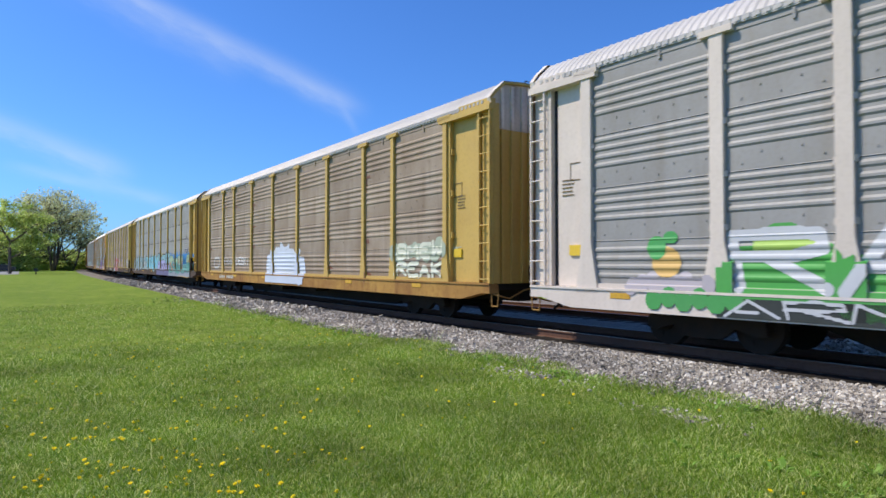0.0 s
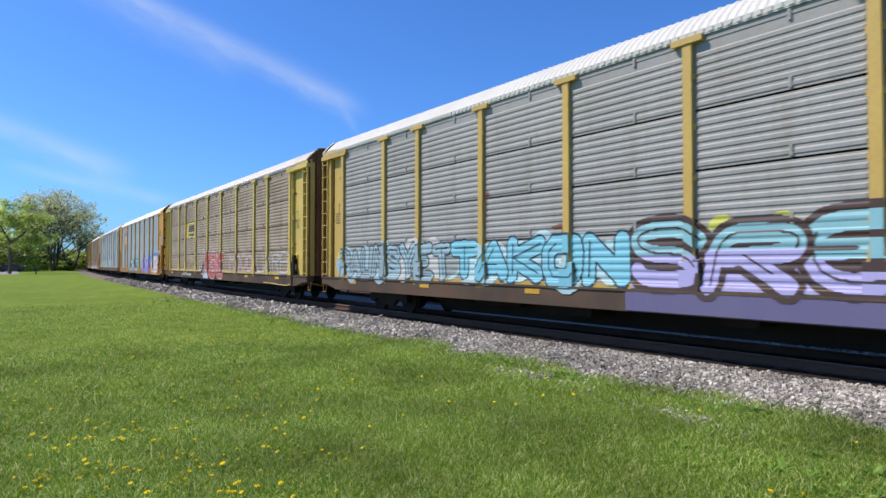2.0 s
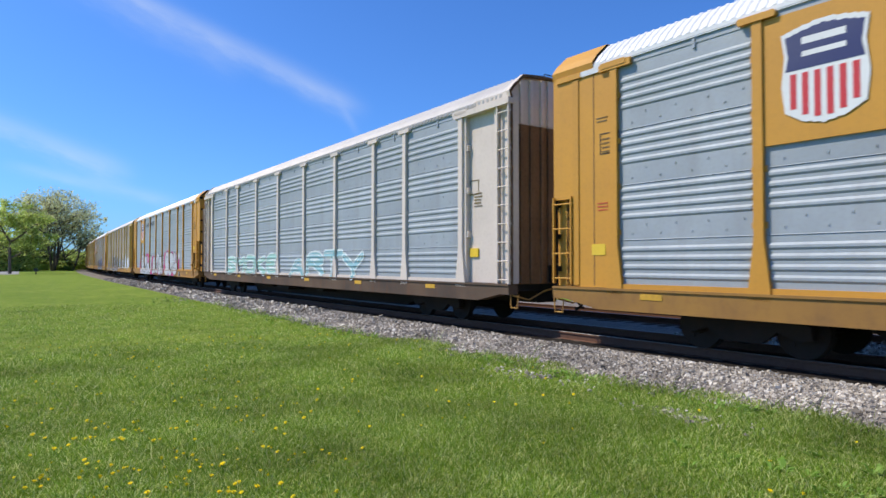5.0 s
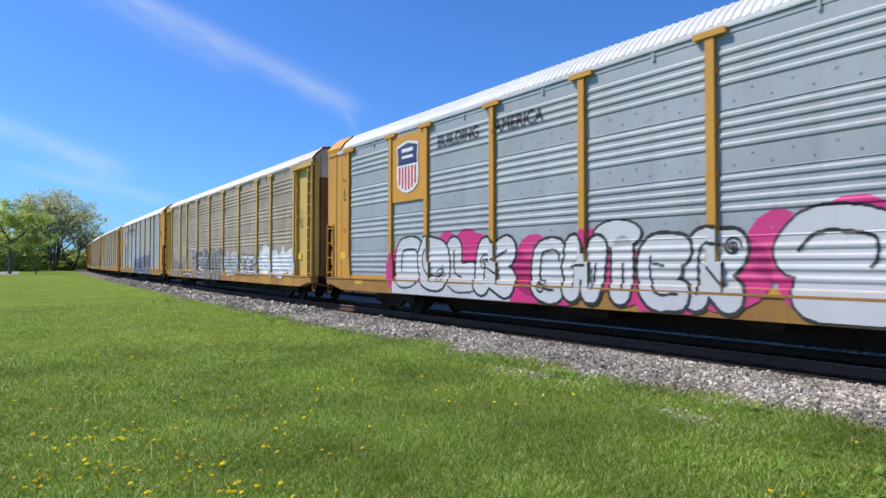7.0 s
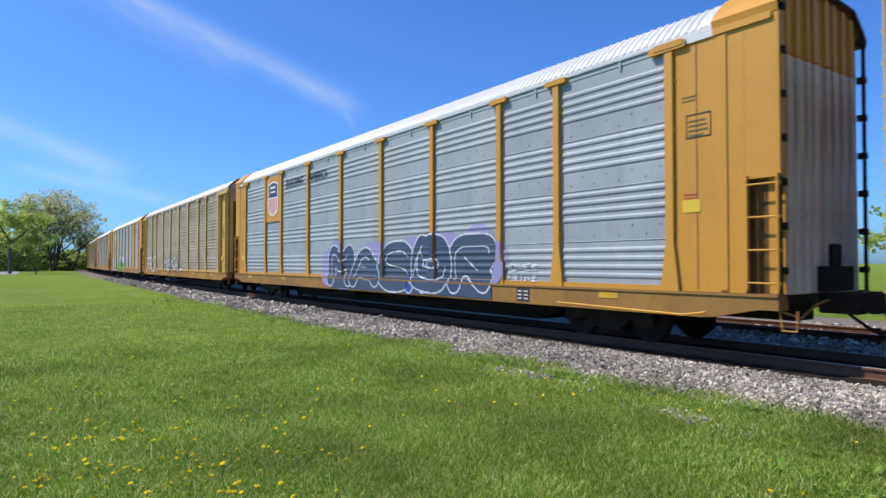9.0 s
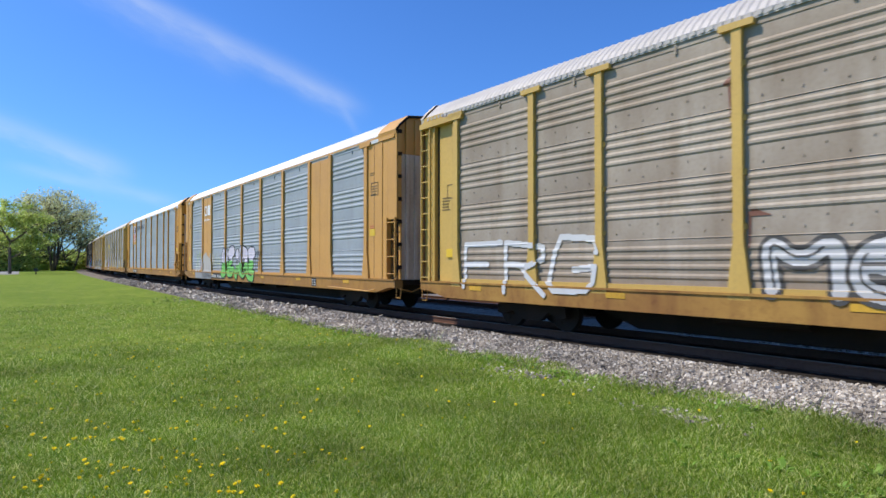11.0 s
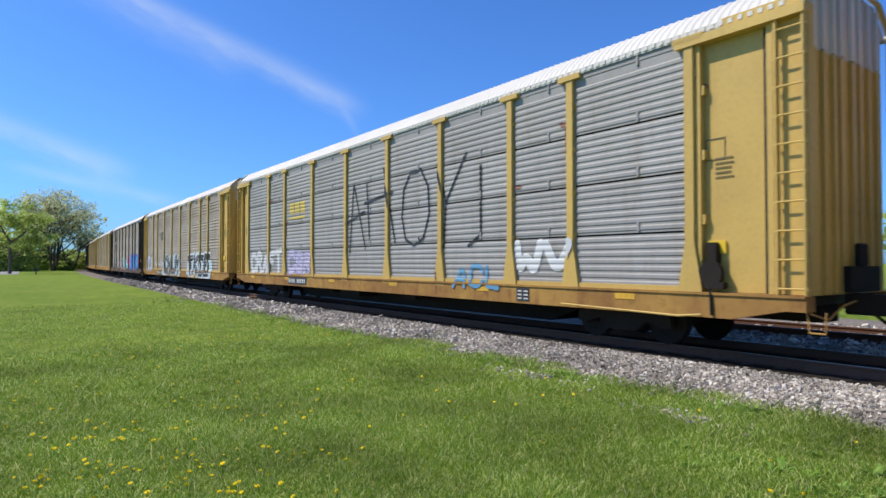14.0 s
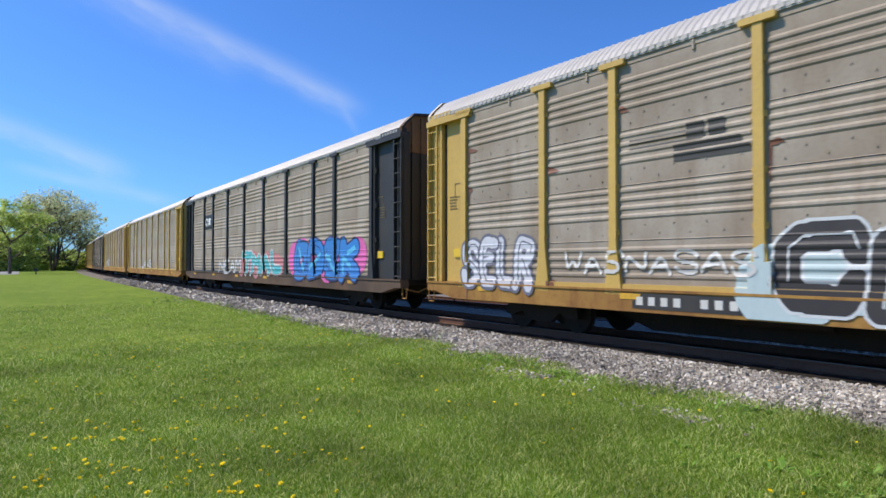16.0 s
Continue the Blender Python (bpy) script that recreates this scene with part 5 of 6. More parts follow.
def near_line(x, y):
    """Along and across the line of each place; across is positive on the near side."""
    x, y = np.asarray(x, float), np.asarray(y, float)
    s, off = np.empty_like(x), np.empty_like(x)
    for i in range(0, len(x), 4000):
        xx, yy = x[i:i + 4000], y[i:i + 4000]
        d = (xx[:, None] - _P[:, 0]) ** 2 + (yy[:, None] - _P[:, 1]) ** 2
        j = d.argmin(1)
        a = np.array([LINE[k - 120][2] for k in j])
        s[i:i + 4000] = _S[j]
        off[i:i + 4000] = -(xx - _P[j, 0]) * np.cos(a) + (yy - _P[j, 1]) * np.sin(a)
    return s, off
def lawn_z(s):
    t = np.clip((np.asarray(s, float) - 8) / 34, 0, 1)
    return -0.24 + 0.12 * t * t * (3 - 2 * t)

def tone_material(name, tones, scales, rough=0.9, bump=0.4, bump_scale=30.0, coord="Object", sub=0.0):
    m = bpy.data.materials.new(name)
    nt, n, l, b = nodes_of(m)
    co = n.new("ShaderNodeTexCoord")
    last = None
    fine = None
    for i, (rgb, sc, lo, hi) in enumerate(zip(tones[1:], scales, (0.40, 0.48, 0.52, 0.55), (0.62, 0.66, 0.64, 0.62))):
        no = n.new("ShaderNodeTexNoise")
        no.inputs["Scale"].default_value = sc
        no.inputs["Detail"].default_value = 6
        no.inputs["Roughness"].default_value = 0.65
        l.new(co.outputs[coord], no.inputs["Vector"])
        r = n.new("ShaderNodeMapRange")
        r.inputs[1].default_value, r.inputs[2].default_value = lo, hi
        l.new(no.outputs[0], r.inputs[0])
        mx = n.new("ShaderNodeMix")
        mx.data_type = 'RGBA'
        mx.inputs[7].default_value = (*rgb, 1)
        if last is None:
            mx.inputs[6].default_value = (*tones[0], 1)
        else:
            l.new(last, mx.inputs[6])
        l.new(r.outputs[0], mx.inputs[0])
        last = mx.outputs[2]
        fine = no
    l.new(last, b.inputs["Base Color"])
    b.inputs["Roughness"].default_value = rough
    b.inputs["Specular IOR Level"].default_value = 0.08
    bn = n.new("ShaderNodeTexNoise")
    bn.inputs["Scale"].default_value = bump_scale
    bn.inputs["Detail"].default_value = 8
    l.new(co.outputs[coord], bn.inputs["Vector"])
    bp = n.new("ShaderNodeBump")
    bp.inputs["Strength"].default_value = bump
    bp.inputs["Distance"].default_value = 0.05
    l.new(bn.outputs[0], bp.inputs["Height"])
    l.new(bp.outputs[0], b.inputs["Normal"])
    return m

def island_material(name, a, b_, c, rough=0.7, translucent=0.0):
    """Each blade, leaf or stone takes a tone of its own."""
    m = bpy.data.materials.new(name)
    nt, n, l, b = nodes_of(m)
    g = n.new("ShaderNodeNewGeometry")
    r = n.new("ShaderNodeValToRGB")
    r.color_ramp.elements[0].color = (*a, 1)
    r.color_ramp.elements[1].color = (*c, 1)
    e = r.color_ramp.elements.new(0.55)
    e.color = (*b_, 1)
    l.new(g.outputs["Random Per Island"], r.inputs[0])
    co = n.new("ShaderNodeTexCoord")
    no = n.new("ShaderNodeTexNoise")
    no.inputs["Scale"].default_value = 0.55
    no.inputs["Detail"].default_value = 5
    l.new(co.outputs["Object"], no.inputs["Vector"])
    vr = n.new("ShaderNodeMapRange")
    vr.inputs[1].default_value, vr.inputs[2].default_value = 0.3, 0.7
    vr.inputs[3].default_value, vr.inputs[4].default_value = 0.68, 1.34
    l.new(no.outputs[0], vr.inputs[0])
    hs = n.new("ShaderNodeHueSaturation")
    l.new(vr.outputs[0], hs.inputs["Value"])
    l.new(r.outputs[0], hs.inputs["Color"])
    l.new(hs.outputs[0], b.inputs["Base Color"])
    b.inputs["Roughness"].default_value = rough
    b.inputs["Specular IOR Level"].default_value = 0.2
    if translucent:
        t = n.new("ShaderNodeBsdfTranslucent")
        l.new(hs.outputs[0], t.inputs[0])
        mx = n.new("ShaderNodeMixShader")
        mx.inputs[0].default_value = translucent
        l.new(b.outputs[0], mx.inputs[1])
        l.new(t.outputs[0], mx.inputs[2])
        l.new(mx.outputs[0], n["Material Output"].inputs[0])
    return m

GRASS_GROUND = tone_material("mown_lawn", [(0.162, 0.245, 0.023), (0.225, 0.298, 0.038), (0.10, 0.175, 0.016), (0.285, 0.292, 0.072), (0.12, 0.20, 0.019)], [0.25, 1.6, 7.0, 45.0], bump=0.9, bump_scale=60)
GRAVEL_BED = tone_material("grey_gravel_bed", [(0.20, 0.17, 0.143), (0.26, 0.222, 0.187), (0.14, 0.118, 0.099), (0.32, 0.278, 0.236), (0.10, 0.084, 0.07)], [0.8, 6.0, 22.0, 40.0], bump=1.0, bump_scale=22)
STONES = island_material("broken_limestone", (0.17, 0.147, 0.118), (0.31, 0.272, 0.222), (0.58, 0.53, 0.45), 0.85)
BLADES = island_material("grass_blades", (0.11, 0.21, 0.016), (0.25, 0.365, 0.043), (0.64, 0.64, 0.27), 0.55, 0.45)
WOOD_TIE = weathered("creosoted_timber", (0.10, 0.075, 0.055), (0.07, 0.052, 0.04), dirt=(0.16, 0.14, 0.12), rough=0.85, dirt_amount=0.4, streak=0.0)
PETAL = weathered("dandelion_yellow", (0.86, 0.70, 0.02), (0.80, 0.60, 0.015), dirt=(0.66, 0.42, 0.01), rough=0.7, dirt_amount=0.3, streak=0.0, rand=0.1)
STEM = weathered("stem_green", (0.10, 0.20, 0.03), (0.08, 0.16, 0.03), dirt_amount=0.1, streak=0.0)

def build_ground():
    rs = [0.0] + [1.5 * 1.042 ** i for i in range(200)]
    angles = [-0.78 + 1.56 * k / 300 for k in range(301)] + [0.78 + (math.tau - 1.56) * k / 60 for k in range(1, 60)]
    na = len(angles)
    xs, ys = [], []
    for r in rs[1:]:
        for a in angles:
            xs.append(r * math.sin(a))
            ys.append(r * math.cos(a))
    s, off = near_line(np.array(xs), np.array(ys))
    z = lawn_z(s)
    under = np.where(off > 0, np.clip((3.85 - off) / 1.0, 0, 1), np.clip((12.0 + off) / 2.0, 0, 1))
    z = z - 0.22 * under
    vs = [(0, 0, -0.24)] + [(x, y, float(zz)) for x, y, zz in zip(xs, ys, z)]
    fs = [(0, 1 + k, 1 + (k + 1) % na) for k in range(na)]
    for i in range(len(rs) - 2):
        for k in range(na):
            a, b = 1 + i * na + k, 1 + i * na + (k + 1) % na
            fs.append((a, a + na, b + na, b))
    g = Geo().add(vs, fs)
    ob = smooth(part("ground", g, GRASS_GROUND))
    tagged(ob, "mown green spring lawn reaching to the horizon", "lawn", kind="structure")
build_ground()

def build_ballast():
    S = [-60 + i * 0.5 for i in range(220)] + [50 + i * 4 for i in range(140)]
    across = [3.65, 3.3, 2.7, 2.2, 1.8, 1.45, 1.0, 0.4, 0.0, -0.4, -1.0, -1.5, -2.0, -3.0, -4.2, -5.6, -7.2, -10.0, -14.0]
    vs = []
    for s in S:
        lz = float(lawn_z(s))
        for o in across:
            ao = abs(o) if o > -2 else 1.5
            z = -0.19 if ao < 1.6 else -0.19 + (lz - 0.05 + 0.19) * min(1, (ao - 1.6) / 2.0)
            if o == across[-1]:
                z = lz - 0.2
            p = beside(s, o, z)
            p.z += 0.025 * noise.noise(p * 1.3) + 0.012 * noise.noise(p * 6)
            vs.append(tuple(p))
    n = len(across)
    fs = [(i * n + j, i * n + j + 1, (i + 1) * n + j + 1, (i + 1) * n + j) for i in range(len(S) - 1) for j in range(n - 1)]
    ob = smooth(part("ballast_bed", Geo().add(vs, fs), GRAVEL_BED))
    tagged(ob, "grey crushed stone bed under the railway track", "ballast", kind="structure")
build_ballast()

def bed_z(s, o):
    lz = float(lawn_z(s))
    return -0.19 if o < 1.6 else -0.19 + (lz - 0.05 + 0.19) * min(1, (o - 1.6) / 2.0)

def many_stones():
    rng = np.random.default_rng(4)
    corners = np.array([(x, y, z) for x in (-1, 1) for y in (-1, 1) for z in (-1, 1)], float)
    faces = np.array([(0, 1, 3, 2), (4, 6, 7, 5), (0, 4, 5, 1), (2, 3, 7, 6), (0, 2, 6, 4), (1, 5, 7, 3)])
    spots = []
    for s0, s1, o0, o1, per, size in ((-7, 6, 1.35, 3.6, 1250, 0.0165), (6, 16, 1.35, 3.6, 620, 0.022), (16, 34, 1.35, 3.5, 220, 0.034), (34, 70, 1.4, 3.5, 60, 0.055), (-14, 4, -8, -2.2, 40, 0.035)):
        n = int((s1 - s0) * (o1 - o0) * per)
        for s, o in zip(rng.uniform(s0, s1, n), rng.uniform(o0, o1, n)):
            spots.append((s, o, size * rng.lognormal(0, 0.30)))
    # stones strayed into the grass, and two bare patches
    for _ in range(900):
        spots.append((rng.uniform(-7, 20), 3.5 + rng.exponential(0.22), 0.014 * rng.lognormal(0, 0.3)))
    for cs, co, r in ((1.95, 4.3, 0.6), (26.3, 4.0, 1.1), (-1.1, 4.76, 0.35)):
        for _ in range(170):
            spots.append((cs + rng.normal(0, r), co + rng.normal(0, r * 0.42), 0.013 * rng.lognormal(0, 0.3)))
    V = np.empty((len(spots), 8, 3))
    for i, (s, o, r) in enumerate(spots):
        p = beside(s, o, bed_z(s, o) if o < 3.6 else float(lawn_z(s)) + 0.005)
        q = Euler(rng.uniform(0, 6.28, 3)).to_matrix()
        sh = corners * r * rng.uniform(0.65, 1.25, 3) * rng.uniform(0.55, 1.1, (8, 1))
        V[i] = sh @ np.array(q).T + np.array((p.x, p.y, p.z + r * 0.35))
    F = (faces[None] + (np.arange(len(spots)) * 8)[:, None, None]).reshape(-1, 4)
    me = bpy.data.meshes.new("ballast_stones")
    me.from_pydata(V.reshape(-1, 3).tolist(), [], F.tolist())
    me.materials.append(None)
    ob = part("ballast_stones", me, STONES)
    tagged(ob, "loose grey and white crushed limestone beside the rails", "gravel", kind="stuff")
many_stones()

# Greasy gravel, its tones taken near black to paint in the train's shade.
SHADED_OILY_BED = tone_material("shaded_oily_gravel", [(0.024, 0.020, 0.017), (0.036, 0.030, 0.025), (0.017, 0.014, 0.012), (0.05, 0.042, 0.035), (0.015, 0.013, 0.011)], [0.8, 6.0, 22.0, 40.0], bump=1.0, bump_scale=22)
def build_track_bed():
    S = [-60 + i * 0.5 for i in range(220)] + [50 + i * 4 for i in range(140)]
    vs = []
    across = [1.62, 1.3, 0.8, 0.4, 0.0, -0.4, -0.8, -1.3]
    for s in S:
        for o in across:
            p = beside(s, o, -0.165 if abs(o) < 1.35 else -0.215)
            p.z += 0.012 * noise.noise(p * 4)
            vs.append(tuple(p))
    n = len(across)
    ob = smooth(part("track_bed", Geo().add(vs, [(i * n + j, i * n + j + 1, (i + 1) * n + j + 1, (i + 1) * n + j) for i in range(len(S) - 1) for j in range(n - 1)]), SHADED_OILY_BED))
    tagged(ob, "oily stone between the rails, coloured near black as the shade under the train", "ballast", kind="structure")
build_track_bed()

RAIL = [(0.036, 0.0), (0.036, -0.035), (0.012, -0.045), (0.012, -0.145), (0.07, -0.16), (0.07, -0.175), (-0.07, -0.175), (-0.07, -0.16), (-0.012, -0.145), (-0.012, -0.045), (-0.036, -0.035), (-0.036, 0.0)]
def build_rail(o):
    S = [-60 + i * 1.0 for i in range(160)] + [100 + i * 4 for i in range(130)]
    vs = []
    for s in S:
        vs += [tuple(beside(s, o + a, z - 0.002)) for a, z in RAIL]
    n = len(RAIL)
    fs = [(i * n + j, i * n + j + 1, (i + 1) * n + j + 1, (i + 1) * n + j) for i in range(len(S) - 1) for j in range(n - 1)]
    ob = part("rail", Geo().add(vs, fs), RAIL_SIDE)
    tagged(ob, "rust-brown steel rail on timber ties", "rail", "rails of the railway")
    top = []
    for s in S:
        top += [tuple(beside(s, o + a, z)) for a, z in ((0.034, -0.004), (0.028, 0.002), (-0.028, 0.002), (-0.034, -0.004))]
    fs = [(i * 4 + j, i * 4 + j + 1, (i + 1) * 4 + j + 1, (i + 1) * 4 + j) for i in range(len(S) - 1) for j in range(3)]
    part("rail_head", Geo().add(top, fs), RAIL_TOP, ob, "polished running surface")
for o in (0.7525, -0.7525, -4.2, -5.7):
    build_rail(o)
def build_ties():
    def tie(g):
        g.box(-0.115, 0.115, -1.3, 1.3, -0.34, -0.172, 0.012)
        for s in (-0.7525, 0.7525):
            g.box(-0.09, 0.09, s - 0.17, s + 0.17, -0.174, -0.160)
    me = cached("tie", "railway_tie", tie)
    first = None
    for track in (0.0, -4.95):
        for i in range(100 if track == 0 else 60):
            s = -14 + i * 0.55
            x, y, a = line_at(s)
            p = beside(s, track)
            m = Matrix.Translation(p) @ Matrix.Rotation(math.pi / 2 - a, 4, 'Z')
            if first is None:
                first = part("railway_tie", me, WOOD_TIE)
                tagged(first, "dark creosoted timber tie half sunk in ballast", "railway tie", "ties under the rails")
                first.matrix_basis = m
            else:
                copy_thing(first, m)
build_ties()

# ---- grass and dandelions ----
def lawn_points(rng, n, r0, r1, half=0.68):
    r = np.sqrt(rng.uniform(r0 * r0, r1 * r1, n))
    a = rng.uniform(-half, half, n)
    x, y = r * np.sin(a), r * np.cos(a)
    s, o = near_line(x, y)
    edge = 3.45 + 0.22 * np.sin(s * 1.7) + 0.15 * np.sin(s * 4.1 + 1) + rng.normal(0, 0.10, n)
    keep = (o > edge)
    bare = ((s - 1.95) / 0.95) ** 2 + ((o - 4.3) / 0.23) ** 2 < rng.uniform(0.4, 1.2, n)
    keep &= ~bare
    return x[keep], y[keep], s[keep], o[keep]

def build_grass():
    rng = np.random.default_rng(7)
    V, F = [], []
    base = 0
    for n, r0, r1, wide, tall in ((200000, 4.3, 8.5, 0.0036, 0.028), (150000, 8.5, 15, 0.0055, 0.030), (60000, 15, 30, 0.008, 0.030)):
        x, y, s, o = lawn_points(rng, n, r0, r1)
        z = lawn_z(s)
        m = len(x)
        clump = np.array([noise.noise((a * 0.8, b * 0.8, 0)) for a, b in zip(x, y)]) * 0.5 + np.array([noise.noise((a * 2.7, b * 2.7, 3)) for a, b in zip(x, y)]) * 0.5
        fringe = np.exp(-np.clip(o - 3.4, 0, 9) / 0.35) * (np.sin(s * 2.3) > -0.2)
        h = tall * rng.lognormal(0, 0.45, m) * np.where(rng.uniform(0, 1, m) < 0.05, 1.9, 1.0) * (1 + 0.7 * clump) * (1 + 1.4 * fringe)
        a = rng.uniform(0, math.tau, m)
        dx, dy = np.cos(a) * wide, np.sin(a) * wide
        b = rng.uniform(0, math.tau, m)
        lean = h * rng.uniform(0.4, 1.5, m)
        lx, ly = np.cos(b) * lean, np.sin(b) * lean
        P = np.stack([np.stack([x - dx, y - dy, z - 0.005], 1), np.stack([x + dx, y + dy, z - 0.005], 1),
                      np.stack([x + dx * 0.8 + lx * 0.4, y + dy * 0.8 + ly * 0.4, z + h * 0.6], 1), np.stack([x - dx * 0.8 + lx * 0.4, y - dy * 0.8 + ly * 0.4, z + h * 0.6], 1),
                      np.stack([x + lx, y + ly, z + h], 1)], 1)
        V.append(P.reshape(-1, 3))
        idx = (np.arange(m) * 5)[:, None] + base
        F.append((idx, m))
        base += m * 5
    allv = np.concatenate(V)
    me = bpy.data.meshes.new("grass")
    faces = []
    for idx, m in F:
        i = idx[:, 0]
        faces += np.stack([i, i + 1, i + 2, i + 3], 1).tolist()
        faces += np.stack([i + 3, i + 2, i + 4], 1).tolist()
    me.from_pydata(allv.tolist(), [], faces)
    me.materials.append(None)
    ob = part("grass", me, BLADES)
    tagged(ob, "short bright green spring grass blades on the lawn", "grass", kind="stuff")
build_grass()

def build_dandelions():
    rng = np.random.default_rng(12)
    def head(g):
        for k, (r, z, t) in enumerate(((0.021, 0.0, 0.35), (0.015, 0.006, 0.6), (0.008, 0.010, 0.9))):
            n = 12 - 3 * k
            for i in range(n):
                a = math.tau * i / n + k
                c, s_ = math.cos(a), math.sin(a)
                g.add([(0, 0, z), (c * r - s_ * 0.005, s_ * r + c * 0.005, z + r * t), (c * r * 1.1, s_ * r * 1.1, z + r * t * 0.9), (c * r + s_ * 0.005, s_ * r - c * 0.005, z + r * t)], [(0, 1, 2, 3)])
        g.rod((0, 0, -0.012), (0, 0, 0.002), 0.008, 6, 0.012)
    hm = cached("dandelion", "flower_head", head)
    sm = cached("stem", "dandelion", lambda g: g.tube([(0, 0, 0), (0.006, 0.002, 0.04), (0.004, 0.006, 0.075)], 0.0025, 5))
    groups = []
    x, y, s, o = lawn_points(rng, 420, 4.6, 16)
    pick = rng.uniform(0, 1, len(x)) < np.where(x < 0.2, 0.75, 0.22)
    groups += list(zip(x[pick], y[pick], s[pick]))
    for cx, cy, n, w in ((-2.35, 5.5, 40, 0.45), (-2.9, 6.4, 18, 0.5), (-1.9, 7.2, 10, 0.5), (-1.6, 5.0, 26, 0.38), (-1.3, 5.9, 12, 0.3), (-2.6, 8.4, 12, 0.7), (-3.4, 7.0, 10, 0.5), (0.1, 8.5, 10, 0.9)):
        for _ in range(n):
            groups.append(((cx + rng.normal(0, w)) * 1.095, (cy + rng.normal(0, w * 0.7)) * 0.96, 0.0))
    for px, py, ps in groups:
        d = part("dandelion", sm, STEM)
        k = rng.uniform(0.55, 1.05)
        d.location = (px, py, float(lawn_z(near_line([px], [py])[0][0])) - 0.005)
        d.rotation_euler = (rng.uniform(-0.35, 0.35), rng.uniform(-0.35, 0.35), rng.uniform(0, 6.28))
        d.scale = (k, k, k * rng.uniform(0.7, 1.1))
        tagged(d, "yellow dandelion in bloom in the short lawn", "dandelion", "dandelions in the lawn")
        f = part("flower_head", hm, PETAL, d, "bright yellow flower head")
        f.location = (0.004, 0.006, 0.078)
build_dandelions()

def build_weeds():
    rng = np.random.default_rng(21)
    vs, fs = [], []
    spots = [(-5.2, 4.3, 0.5, 40), (-4.0, 4.9, 0.5, 26), (-1.2, 3.75, 0.35, 20), (1.4, 3.7, 0.3, 16), (3.2, 3.6, 0.4, 20), (8.5, 3.6, 0.8, 22), (-3.0, 5.6, 0.8, 14), (24, 4.0, 2.0, 40), (15, 3.7, 1.2, 24)]
    for cs, co, w, n in spots:
        for _ in range(n):
            s, o = cs + rng.normal(0, w), co + 0.12 + abs(rng.normal(0, w * 0.45))
            base = beside(s, o, float(lawn_z(s)) - 0.004)
            for _ in range(9):
                a = rng.uniform(0, math.tau)
                ln = rng.uniform(0.05, 0.13)
                up = rng.uniform(0.25, 1.1)
                d = Vector((math.cos(a), math.sin(a), 0))
                side = Vector((-d.y, d.x, 0)) * ln * 0.16
                m = base + d * ln * 0.55 + Vector((0, 0, ln * up * 0.7))
                e = base + d * ln + Vector((0, 0, ln * up * 0.75))
                k = len(vs)
                vs += [tuple(base), tuple(m - side), tuple(e), tuple(m + side)]
                fs.append((k, k + 1, k + 2, k + 3))
    me = bpy.data.meshes.new("weeds")
    me.from_pydata(vs, [], fs)
    me.materials.append(None)
    ob = part("weeds", me, island_material("weed_leaves", (0.13, 0.24, 0.03), (0.21, 0.36, 0.05), (0.34, 0.46, 0.12), 0.5, 0.4))
    tagged(ob, "leafy green weeds along the edge of the gravel", "weeds", kind="stuff")
build_weeds()

# ---- trees and distance ----
BARK = weathered("grey_brown_bark", (0.15, 0.12, 0.09), (0.10, 0.08, 0.06), rough=0.9, dirt_amount=0.3, streak=0.4)
LEAF_FRESH = island_material("fresh_spring_leaves", (0.30, 0.39, 0.09), (0.42, 0.50, 0.13), (0.54, 0.60, 0.20), 0.6, 0.65)
LEAF_SPARSE = island_material("budding_grey_green_leaves", (0.46, 0.48, 0.24), (0.56, 0.57, 0.32), (0.66, 0.66, 0.42), 0.6, 0.65)
LEAF_DARK = island_material("dark_shrub_leaves", (0.10, 0.15, 0.04), (0.16, 0.23, 0.06), (0.24, 0.31, 0.09), 0.6, 0.45)

